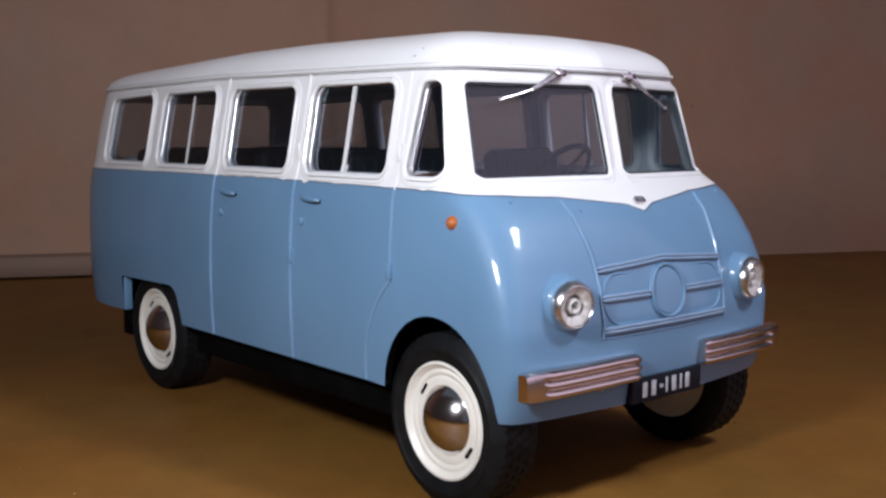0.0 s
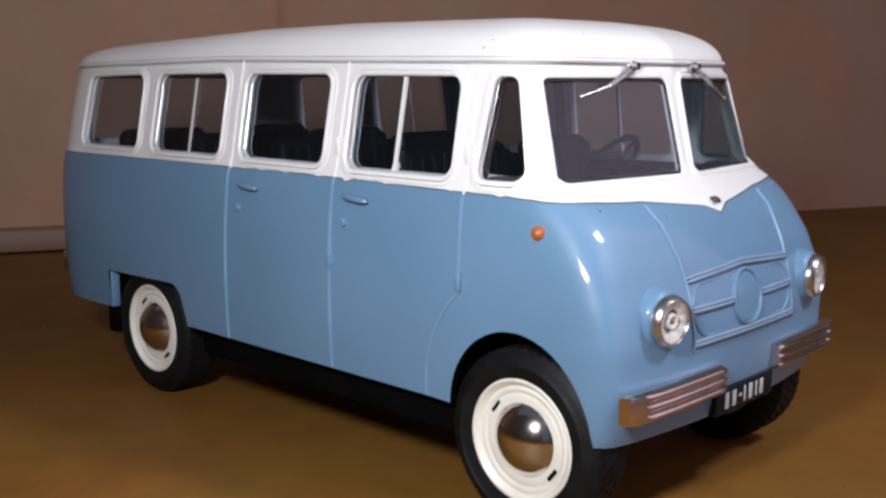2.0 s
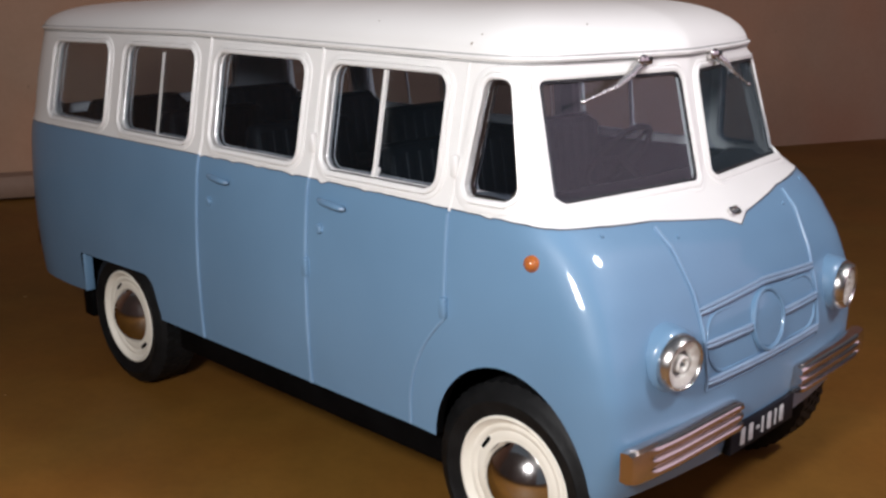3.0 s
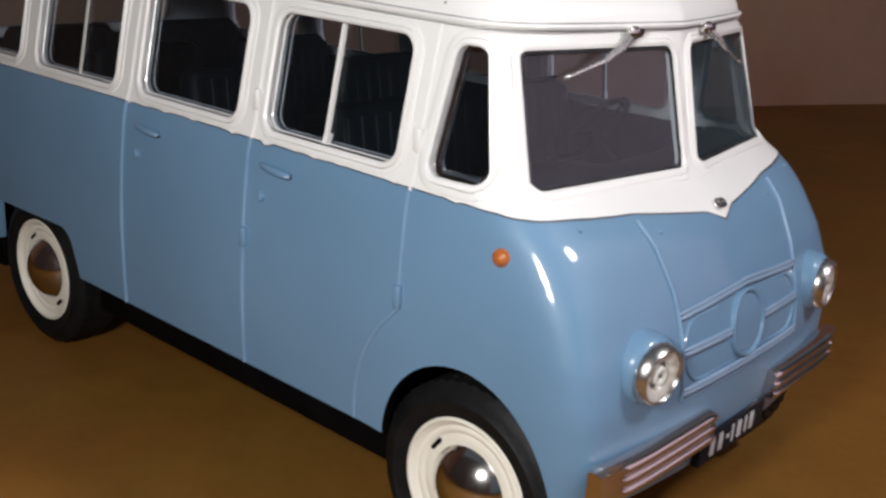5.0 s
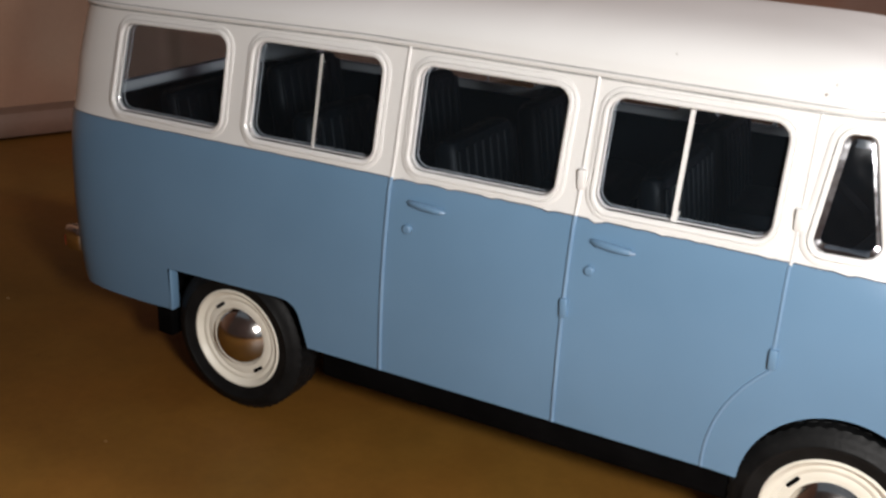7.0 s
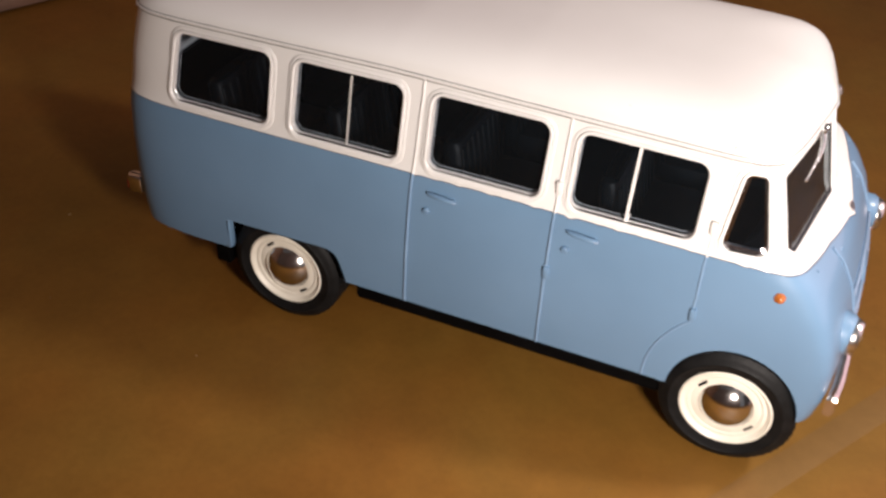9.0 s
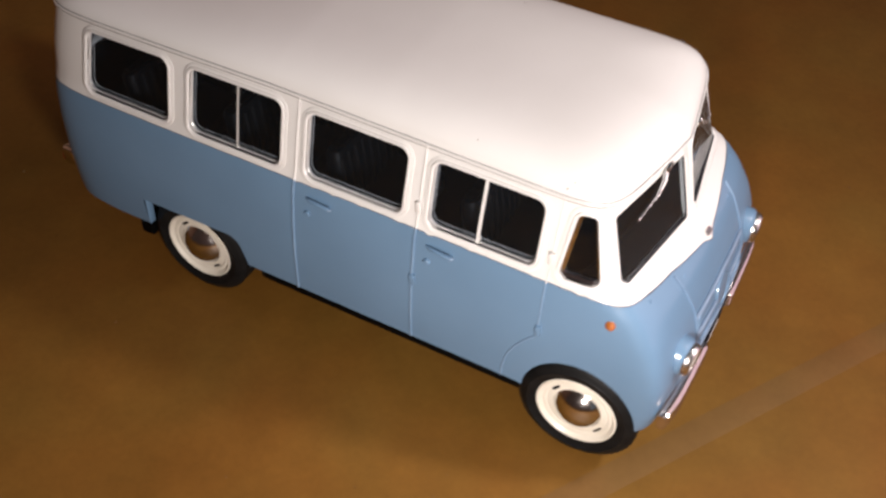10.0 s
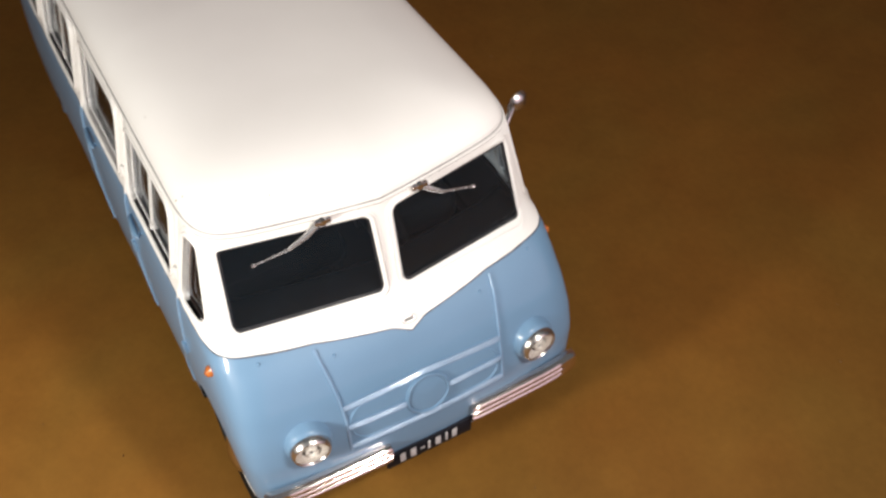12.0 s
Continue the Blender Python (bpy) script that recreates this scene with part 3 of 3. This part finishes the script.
        z = 26.45 - 11.6 * t
        yy = 9.65 - 0.85 * math.sin(min(1, t * 1.5) * math.pi / 2)
        ridge.append(on_front(s * yy, z, 0.04))
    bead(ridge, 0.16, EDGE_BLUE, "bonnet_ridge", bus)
    for yy, z in ((8.0, 25.6), (14.8, 26.55)):
        mesh_object("rivet", *moved(lathe([(0.0, 0.17), (0.09, 0.145), (0.15, 0.08), (0.17, 0.0), (0.17, -0.2), (0.0, -0.2)], 14, "x"), Matrix.Translation(on_front(s * yy, z, 0.0))), BLUE, bus)

bead([on_front(y, 14.75, -0.02) for y in span(-8.7, 8.7, 30)], 0.09, BLUE, "bonnet_edge", bus)

# ---- radiator front: sunken panel, bars and a plain ring ----
panel = rounded([(-8.5, 15.75), (8.5, 15.75), (8.5, 20.3), (-8.5, 20.3)], 2.0, 8)
mesh_object("grille_panel", *ring_skin([[on_front(u, v, -0.1) for u, v in grown(panel, 0.1)], [on_front(u, v, 0.10) for u, v in panel], [on_front(u, v, 0.12) for u, v in grown(panel, -0.16)], [on_front(u, v, -0.1) for u, v in grown(panel, -0.3)]]), BLUE, bus, "thin raised outline of the radiator panel")


def bar(points):
    """Two thin ridges side by side, closed by round ends."""
    ridges = []
    for d in (0.15, -0.15):
        ridges.append(tube([on_front(u, v + d, 0.16) for u, v in points], [0.06, 0.15] + [0.17] * (len(points) - 4) + [0.15, 0.06], 10))
    mesh_object("grille_bar", *join(*ridges), PALE_BLUE, bus, "slim double grille bar with rubbed silvery blue paint")


bar([(u, 20.6 + 0.55 * (1 - abs(u) / 8.8)) for u in span(-8.9, 8.9, 36)])
bar([(u, 15.5) for u in span(-8.8, 8.8, 36)])
for s in (-1, 1):
    bar([(s * u, 18.2) for u in span(2.35, 8.75, 16)])
disc_y, disc_z = 0.0, 18.2
ring_loops = []
for r, o in ((2.08, 0.05), (2.16, 0.27), (2.3, 0.33), (2.44, 0.27), (2.52, 0.0), (2.3, -0.2)):
    ring_loops.append([on_front(disc_y + r * math.cos(a), disc_z + r * math.sin(a), o) for a in span(0, 2 * math.pi, 40)[:-1]])
badge_ring = mesh_object("grille_ring", *ring_skin(ring_loops), BLUE, bus, "plain round ring in the middle of the grille")
mesh_object("grille_disc", *loft([[on_front(disc_y + r * math.cos(a), disc_z + r * math.sin(a), o) for a in span(0, 2 * math.pi, 40)[:-1]] for r, o in ((2.1, -0.1), (2.06, 0.16), (1.2, 0.2), (0.05, 0.2))]), BLUE, badge_ring)

# small badge on the white V, drawn as a plain shape
bx, by, bz = on_front(0, 26.15, 0.16)
badge = rounded([(-0.7, -0.4), (0.7, -0.4), (0.7, 0.4), (-0.7, 0.4)], 0.34, 6)
tilt = pose(bx, by, bz, 0, -48, 0)
mesh_object("bonnet_badge", *moved(ring_skin([[(h, u, v) for u, v in grown(badge, d)] for d, h in ((0, -0.2), (0, 0.1), (-0.06, 0.16), (-0.18, 0.16), (-0.24, 0.1), (-0.24, -0.2))]), tilt), CHROME, bus, "small silver oval badge")
mesh_object("badge_bar", *moved(box(-0.2, 0.12, -0.46, 0.46, -0.08, 0.08, 0.05), tilt), GREY, bus)

# ---- headlights ----
for s in (-1, 1):
    hy, hz = s * 12.9, 18.2
    hx = front_x(hy, hz) + 0.4
    turn = pose(hx, hy, hz, 0, 3, s * 7)
    mesh_object("lamp_pod", *moved(lathe([(2.5, -1.8), (2.4, -0.2), (2.25, 0.1), (2.1, 0.25), (0.0, 0.25)], 40, "x"), turn), BLUE, bus, "blue swelling behind a headlight")
    bezel = mesh_object("headlight", *moved(lathe([(1.9, 0.0), (2.08, 0.1), (2.12, 0.35), (2.08, 0.6), (1.98, 0.9), (1.84, 1.08), (1.74, 1.1), (1.66, 1.0), (1.58, 0.5), (0.0, 0.3)], 44, "x"), turn), BEZEL, bus, "chrome headlight rim")
    flute = []
    for r, h, d in ((1.66, 0.92, 0.0), (1.5, 0.86, 0.03), (1.2, 0.78, 0.03), (1.02, 0.74, 0.02), (0.96, 0.35, 0.0), (0.66, 0.35, 0.0), (0.62, 0.86, 0.0), (0.54, 0.9, 0.0), (0.42, 0.86, 0.0), (0.36, 0.6, 0.0), (0.02, 0.6, 0.0)):
        flute.append([(h + d * math.cos(10 * a), r * math.cos(a), r * math.sin(a)) for a in span(0, 2 * math.pi, 80)[:-1]])
    mesh_object("reflector", *moved(loft(flute, True, False), turn), REFLECTOR, bezel, "bright fluted reflector")
    mesh_object("lamp_gap", *moved(lathe([(0.63, 0.36), (0.63, 0.42), (0.95, 0.42), (0.95, 0.36)], 40, "x"), turn), GREY, bezel)
    mesh_object("bulb", *moved(lathe([(0.0, 0.85), (0.1, 0.83), (0.17, 0.76), (0.19, 0.58), (0.0, 0.58)], 16, "x"), turn), GREY, bezel)
    mesh_object("lens", *moved(lathe([(0.0, 1.32), (0.6, 1.28), (1.2, 1.16), (1.68, 0.98), (1.66, 0.92), (1.2, 1.08), (0.6, 1.2), (0.0, 1.24)], 36, "x"), turn), LENS, bezel, "clear domed lens")

# ---- front bumpers: two ribbed chrome blades ----
for s in (-1, 1):
    path = span(4.75, 18.25, 40)
    loops = []
    profile = [(-0.35, 10.72), (0.25, 10.58), (0.42, 10.66)]
    for mid in (11.06, 11.88, 12.7):
        profile += [(0.44 + 0.44 * math.cos(math.radians(q)), mid + 0.39 * math.sin(math.radians(q))) for q in (-84, -50, -18, 18, 50, 84)]
    profile += [(0.42, 13.12), (0.2, 13.2), (-0.35, 13.08)]
    plain = [d if z < 10.8 or z > 13.0 else 0.86 - 0.08 * (z - 11.88) ** 2 for d, z in profile]
    for i, y in enumerate(path):
        k = 0.88 if i in (0, len(path) - 1) else 0.97 if i in (1, len(path) - 2) else 1.0
        base = 40.0 - 0.35 * (y / 17.9) ** 2.5 - 0.3 * max(0.0, (y - 13.0) / 5.0) ** 2
        cap = min(1.0, max(0.0, (y - 16.0) / 0.35))
        loops.append([(base + (d * (1 - cap) + e * cap) * k + 0.15, s * y, 11.9 + (z - 11.9) * k) for (d, z), e in zip(profile, plain)])
    bumper = mesh_object("front_bumper", *loft(loops), BRIGHT, bus, "ribbed chrome front bumper blade", 40)
    mesh_object("bumper_bolt", *moved(lathe([(0.0, 0.16), (0.14, 0.12), (0.18, 0.0), (0.16, -0.3), (0.0, -0.3)], 12, "x"), Matrix.Translation((front_x(9.5, 12) + 0.62, s * 9.5, 10.62))), BRIGHT, bumper)

# ---- plate with plain bars ----
px = front_x(0, 9.6) + 0.2
plate = mesh_object("licence_plate", *box(px - 0.5, px + 0.2, -5.2, 4.95, 8.42, 10.72, 0.12), PLATE, bus, "black plate with white bars")
for k, (y0, y1) in enumerate(((-3.75, -3.1), (-2.5, -1.85), (-1.3, -0.8), (-0.4, -0.15), (0.5, 1.1), (1.7, 1.95), (2.5, 3.1))):
    z0, z1 = (9.45, 9.75) if k == 2 else (8.87, 10.28)
    mesh_object("plate_bar", *box(px + 0.18, px + 0.26, y0, y1, z0, z1, 0.04), MARK, plate)

# ---- wipers ----
for s, y0, (ye, ze), (yt, zt) in ((-1, 5.5, (9.0, 36.0), (12.3, 35.15)), (1, 4.2, (6.4, 36.1), (10.0, 34.8))):
    base_p = Vector(on_front(s * y0, 37.85, 0.2))
    hub = mesh_object("wiper", *moved(join(lathe([(0.0, 0.6), (0.34, 0.54), (0.46, 0.34), (0.46, -0.8), (0.0, -0.8)], 16, "x"), box(-0.1, 0.5, -0.85, 0.85, -0.34, 0.34, 0.16)), Matrix.Translation(base_p)), CHROME, bus, "chrome windscreen wiper")
    elbow = Vector(on_front(s * ye, ze, 0.9))
    tip = Vector(on_front(s * yt, zt, 0.7))
    mesh_object("wiper_arm", *tube([tuple(base_p), tuple(base_p.lerp(elbow, 0.5) + Vector((0.25, 0, 0))), tuple(elbow)], [0.36, 0.29, 0.19], 10), WIPER, hub)
    mesh_object("wiper_blade", *tube([tuple(elbow), tuple(elbow.lerp(tip, 0.5)), tuple(tip)], [0.15, 0.1, 0.09], 8), WIPER, hub)
    mesh_object("wiper_tip", *moved(lathe([(0.0, 0.24), (0.14, 0.2), (0.2, 0.08), (0.2, -0.08), (0.14, -0.2), (0.0, -0.24)], 12), Matrix.Translation(tip)), BEZEL, hub)

# ---- door mirror on the driver's side ----
foot = Vector((26.0, side_y(26.0, 35.0) - 0.1, 34.9))
head = Vector((23.8, 19.7, 36.4))
mirror = mesh_object("door_mirror", *tube([tuple(foot), tuple(foot.lerp(head, 0.4) + Vector((0, 0, 0.3))), tuple(head)], 0.33, 10), BEZEL, bus, "chrome door mirror on a short arm")
mesh_object("mirror_head", *moved(lathe([(0.0, 0.95), (0.7, 0.85), (1.2, 0.4), (1.32, 0.0), (1.2, -0.14), (0.0, -0.14)], 28, "x"), pose(*head, 0, 15, 20)), BEZEL, mirror)

# ---- tail lamps ----
for s in (-1, 1):
    ty, tz = s * 15.6, 12.3
    lamp = mesh_object("tail_lamp", *moved(box(-1.15, 1.2, -0.75, 0.75, -1.45, 1.45, 0.45), Matrix.Translation((-52.8, ty, tz))), CHROME, bus, "small chrome tail lamp with a red lens")
    mesh_object("lens", *moved(box(-1.4, -1.05, -0.52, 0.52, -1.1, 0.2, 0.22), Matrix.Translation((-52.8, ty, tz))), RED, lamp)

# ---- underside, flaps and wheels ----
mesh_object("chassis", *box(-48.0, 21.0, -12.3, 12.3, 7.4, 16.4, 0.6), BLACK, bus, "matt black plastic underside")
mesh_object("front_frame", *box(21.1, 36.8, -12.3, 12.3, 9.7, 16.4, 0.6), BLACK, bus)
mesh_object("tail_panel", *box(-48.4, -37.6, -16.6, 16.6, 8.2, 10.5, 0.4), BLACK, bus)
mesh_object("axle", *tube([(WHEEL_X, -14.0, WHEEL_Z), (WHEEL_X, 14.0, WHEEL_Z)], 0.9, 12), BLACK, bus)
for s in (-1, 1):
    mesh_object("sill", *box(-18.4, 21.6, min(s * 12.4, s * 17.3), max(s * 12.4, s * 17.3), 5.6, 9.7, 0.4), BLACK, bus, "matt black sill strip under the doors")
mesh_object("cabin_floor", *box(-49.2, 36.0, -16.6, 16.6, 16.45, 17.0, 0.1), BLACK, bus)
for s in (-1, 1):
    mesh_object("mud_flap", *box(-39.3, -37.2, min(s * 12.6, s * 17.7), max(s * 12.6, s * 17.7), 5.0, 9.6, 0.15), BLACK, bus, "black rear mud flap")


for s in (-1, 1):
    mesh_object("arch_lip", *box(-36.5, -35.95, min(s * 17.7, s * 18.85), max(s * 17.7, s * 18.85), 8.75, 13.3, 0.15), BLUE, bus)


def tyre_piece():
    """A tyre with staggered tread blocks, all one skin."""
    seg, loops = 192, []
    wall = [(5.25, 0.3), (5.35, 0.55), (5.7, 0.72), (6.3, 0.80), (6.42, 0.9), (6.56, 0.9), (6.66, 0.8), (7.1, 0.68), (7.5, 0.42)]
    back = [(7.5, -3.8), (7.1, -4.0), (5.6, -4.1), (5.2, -3.8)]

    def ring(radius, h):
        return [(radius(k) * math.cos(2 * math.pi * k / seg), h, radius(k) * math.sin(2 * math.pi * k / seg)) for k in range(seg)]

    for r, h in wall:
        loops.append(ring(lambda k, r=r: r, h))
    for row, (y0, y1) in enumerate(((0.12, -0.7), (-0.85, -1.6), (-1.75, -2.5), (-2.65, -3.5))):
        shift = 2 if row % 2 else 0
        block = lambda k, top: 7.86 if top and (k + shift) % 4 < 2 else 7.76
        for h, top in ((y0 + 0.03, False), (y0, True), (y1, True), (y1 - 0.03, False)):
            loops.append(ring(lambda k, top=top, block=block: block(k, top), h))
    for r, h in back:
        loops.append(ring(lambda k, r=r: r, h))
    return ring_skin(loops)


def rim_piece():
    prof = [(5.24, -3.6), (5.35, -1.0), (5.38, 0.35), (5.3, 0.56), (5.12, 0.62), (4.95, 0.5), (4.82, 0.25), (4.6, 0.12), (4.45, 0.18), (4.3, 0.19), (4.15, 0.12), (4.0, 0.03), (3.88, 0.07), (3.5, 0.12), (3.1, 0.05), (0.0, 0.05), (0.0, -2.2), (3.4, -2.4), (4.4, -3.5), (5.15, -3.7)]
    return lathe(prof, 72)


def slot_piece():
    out = []
    for a in (135, 315):
        out.append(moved(box(-0.68, 0.68, -0.3, 0.16, 3.6, 3.98, 0.12), pose(0, 0, 0, 0, a - 90, 0)))
    return join(*out)


def cap_piece():
    ball = 3.85
    edge = math.asin(3.1 / ball)
    prof = [(ball * math.sin(edge * k / 14), ball * math.cos(edge * k / 14) - ball * math.cos(edge) + 0.16) for k in range(15)]
    return lathe(prof + [(3.16, 0.1), (3.16, -0.1), (0.0, -0.1)], 56)


for sx in (1, -1):
    for s in (-1, 1):
        m = pose(WHEEL_X if sx > 0 else -28.55, s * (17.45 if sx > 0 else 17.25), WHEEL_Z, 0, 0, 0 if s > 0 else 180) @ pose(0, 0, 0, 0, 8 * sx, 0)
        wheel = mesh_object("wheel", *moved(rim_piece(), m), CREAM, bus, "cream steel wheel with a stepped rim")
        mesh_object("tyre", *moved(tyre_piece(), m), RUBBER, wheel, "black treaded tyre")
        mesh_object("rim_slot", *moved(slot_piece(), m), BLACK, wheel)
        mesh_object("hubcap", *moved(cap_piece(), m), CHROME, wheel, "domed chrome hubcap")

# ---- cabin ----
lining = ring_skin([full_loop(lambda x, y, z=z: z, d) for z, d in ((16.9, 0.9), (22.0, 0.9), (27.0, 0.95), (27.9, 1.1), (27.9, 1.5), (22.0, 1.5), (16.9, 1.5))])
mesh_object("side_lining", *lining, SEAT, bus, "black plastic lining below the windows")
def seat(x, y0, y1, top, deep=8.0):
    cushion = box(x, x + deep, y0, y1, 19.5, 23.4, 1.0)
    back = moved(box(-1.3, 1.3, y0, y1, 0.0, top - 20.5, 1.0), pose(x - 0.2, 0, 20.5, 0, -9, 0))
    ribs = []
    n = max(3, int((y1 - y0) / 1.5))
    for k in range(n):
        yy = y0 + (y1 - y0) * (k + 0.5) / n
        ribs.append(moved(box(1.1, 1.46, yy - 0.5, yy + 0.5, 0.8, top - 21.4, 0.3), pose(x - 0.2, 0, 20.5, 0, -9, 0)))
    legs = [box(x + 0.5, x + 1.5, y0 + 0.5, y0 + 1.5, 16.95, 19.8, 0.1), box(x + 6, x + 7, y1 - 1.5, y1 - 0.5, 16.95, 19.8, 0.1)]
    mesh_object("seat", *join(cushion, back, *ribs, *legs), SEAT, bus, "dark moulded bench seat with a ribbed back")


seat(13.0, 4.0, 14.5, 30.8)
seat(13.0, -14.5, 0.5, 30.6)
for x in (-5.5, -21.0, -37.5):
    seat(x, -14.8, -2.5, 30.7)
    seat(x, 2.5, 14.8, 30.7)
dash = []
for y in span(-16.2, 16.2, 24):
    xf = front_x(y, 28.2, 1.0)
    dash.append([(xf - 0.2, y, 21.5), (xf - 0.2, y, 28.0), (xf - 1.2, y, 28.45), (xf - 3.6, y, 28.3), (xf - 4.4, y, 27.6), (xf - 4.2, y, 21.5)])
mesh_object("dashboard", *loft(dash), SEAT, bus, "dark grey moulded dashboard")
wheel_m = pose(21.6, 5.4, 28.3, 0, -52, 0)
rim_ring = ring_skin([[((3.6 + 0.3 * math.cos(b)) * math.cos(a), (3.6 + 0.3 * math.cos(b)) * math.sin(a), 0.3 * math.sin(b)) for a in span(0, 2 * math.pi, 40)[:-1]] for b in span(0, 2 * math.pi, 8)[:-1]])
spokes = [tube([(0, 0, -0.3), (3.5 * math.cos(a), 3.5 * math.sin(a), 0)], 0.2, 8) for a in (0.5, 2.64, 4.71)]
column = tube([(0, 0, -0.1), (0, 0, -9.0)], 0.42, 10)
mesh_object("steering_wheel", *moved(join(rim_ring, column, *spokes), wheel_m), BLACK, bus, "black steering wheel on a column")

# ---- the place: kraft board underneath and behind, in a dim room ----
def sheet(name, ob_m, sx, sy, thick, material, parent=None, label="", wave=0.0, n=60):
    """A board with slight waviness, rounded at its rim."""
    verts, faces = [], []
    for j in range(n + 1):
        for i in range(n + 1):
            x, y = sx * (i / n - 0.5), sy * (j / n - 0.5)
            z = wave * noise.noise((x * 0.02, y * 0.02, 4.0))
            verts.append((x, y, z))
    for j in range(n):
        for i in range(n):
            a = j * (n + 1) + i
            faces.append((a, a + 1, a + n + 2, a + n + 1))
    m = len(verts)
    rim = [i for i in range(n + 1)] + [(j * (n + 1) + n) for j in range(1, n + 1)] + [n * (n + 1) + i for i in range(n - 1, -1, -1)] + [j * (n + 1) for j in range(n - 1, 0, -1)]
    low = [(verts[k][0], verts[k][1], -thick) for k in rim]
    verts += low
    for k in range(len(rim)):
        q = (k + 1) % len(rim)
        faces.append((rim[k], rim[q], m + q, m + k))
    faces.append(tuple(m + k for k in range(len(rim))))
    v, f = moved((verts, faces), ob_m)
    return mesh_object(name, v, f, material, parent, label)


floor = sheet("floor", pose(0, 0, -0.78), 1000, 1000, 4.0, BOARD_FLOOR)
tagged(floor, "flat sheet of brown kraft cardboard with faint scuffs", "floor", kind="structure")

# the board wall stands behind the minibus; its foot runs between two points
foot_a, foot_b = Vector((-142.0, 20.0, 0)), Vector((-43.0, 222.0, 0))
along = (foot_b - foot_a).normalized()
angle = math.degrees(math.atan2(along.y, along.x))
crease = foot_a + along * ((Vector((-118.0, 70.0, 0)) - foot_a).dot(along))


def folded_wall():
    """One upright board with a shallow fold: flat on one side of it, leaning back on the other."""
    us = span(-420, -30, 18) + span(-28, 28, 56) + span(30, 420, 18)
    vs = span(-4, 300, 30)
    face, back = [], []
    for v in vs:
        for u in us:
            d = 0.8 * noise.noise((u * 0.02, v * 0.02, 9.0)) - 0.012 * max(0.0, -u) + 0.9 * math.exp(-(u / 1.4) ** 2)
            face.append((u, d, v))
            back.append((u, d + 4.0, v))
    n, m = len(us), len(face)
    faces = []
    for j in range(len(vs) - 1):
        for i in range(n - 1):
            a = j * n + i
            faces.append((a, a + 1, a + n + 1, a + n))
            faces.append((m + a, m + a + n, m + a + n + 1, m + a + 1))
    rim = list(range(n)) + [j * n + n - 1 for j in range(1, len(vs))] + [m - 2 - i for i in range(n - 1)] + [j * n for j in range(len(vs) - 2, 0, -1)]
    for k in range(len(rim)):
        a, c = rim[k], rim[(k + 1) % len(rim)]
        faces.append((a, m + a, m + c, c))
    return moved((face + back, faces), Matrix.Translation(crease) @ pose(0, 0, 0, 0, 0, angle))


tagged(mesh_object("wall_north", *folded_wall(), BOARD_WALL, None, "", 60.0), "upright sheet of dull brown kraft cardboard with a fold", "wall", kind="structure")
# pale folded strip at the foot of the wall
strip = moved(box(-300, 40, -4.2, 6.0, -0.6, 5.0, 1.9), Matrix.Translation(crease) @ pose(0, 0, 0, 0, 0, angle))
tagged(mesh_object("baseboard", *strip, BOARD_EDGE), "pale folded cardboard strip along the foot of the wall", "trim", kind="structure")
# a pressed fold line in the floor board in front of the minibus
fold = tube([(46.6 + k * 1.8 * 0.52, -1.5 + k * 1.8 * 0.855, -1.02) for k in span(-60, 160, 40)], 3.0, 18, 0.107)
tagged(mesh_object("trim", *fold, BOARD_FOLD), "pale pressed fold line in the cardboard", "fold", kind="structure")

tagged(mesh_object("ground", *box(-640, 640, -640, 640, -30, -4.6, 1), PLASTER), "plain tabletop under the cardboard", "table", kind="structure")

# ---- added out of view: one wall in front of the minibus, open for the pale lamp ----
out_dir = Vector((GLOW_AT[0], GLOW_AT[1], 0)).normalized()
wall_m = Matrix.Translation(Vector((GLOW_AT[0], GLOW_AT[1], 0)) * 1000 + out_dir * 12) @ pose(0, 0, 0, 0, 0, math.degrees(math.atan2(out_dir.y, out_dir.x)) - 90)
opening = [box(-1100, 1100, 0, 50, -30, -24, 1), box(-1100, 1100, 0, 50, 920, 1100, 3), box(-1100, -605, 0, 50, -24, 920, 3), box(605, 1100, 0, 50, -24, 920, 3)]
tagged(mesh_object("wall_east", *moved(join(*opening), wall_m), PLASTER), "added unseen plaster wall with an opening for the front lamp", "wall", kind="structure")

# Added wall, never in view: it browns and darkens the hubcaps' reflections.
tagged(mesh_object("wall_south", *box(-1100, 760, -800, -750, -30, 1100, 3), BACKDROP), "added unseen dull brown wall for the hubcaps to reflect", "wall", kind="structure")

# ---- crumbs and fibres on the board ----
random.seed(5)
bits = []
for k in range(90):
    x, y, r = random.uniform(-75, 95), random.uniform(-75, 60), random.uniform(0.06, 0.16)
    if -52 < x < 41 and abs(y) < 19.5:
        continue
    m = pose(x, y, -0.78 + r * 0.5, random.uniform(-30, 30), random.uniform(-30, 30), random.uniform(0, 360))
    bits.append(moved(([(-2.0 * r, -r, -r * 0.6), (1.6 * r, -0.8 * r, -r * 0.6), (1.9 * r, r, -r * 0.5), (-1.5 * r, 0.8 * r, -r * 0.6), (-0.6 * r, 0.1 * r, 0.7 * r), (0.8 * r, 0, 0.6 * r)], [(3, 2, 1, 0), (0, 1, 5, 4), (1, 2, 5), (2, 3, 4, 5), (3, 0, 4)]), m))
tagged(mesh_object("board_crumbs", *join(*bits), BOARD_FOLD), "tiny pale crumbs and fibres on the cardboard", "crumbs", kind="stuff")
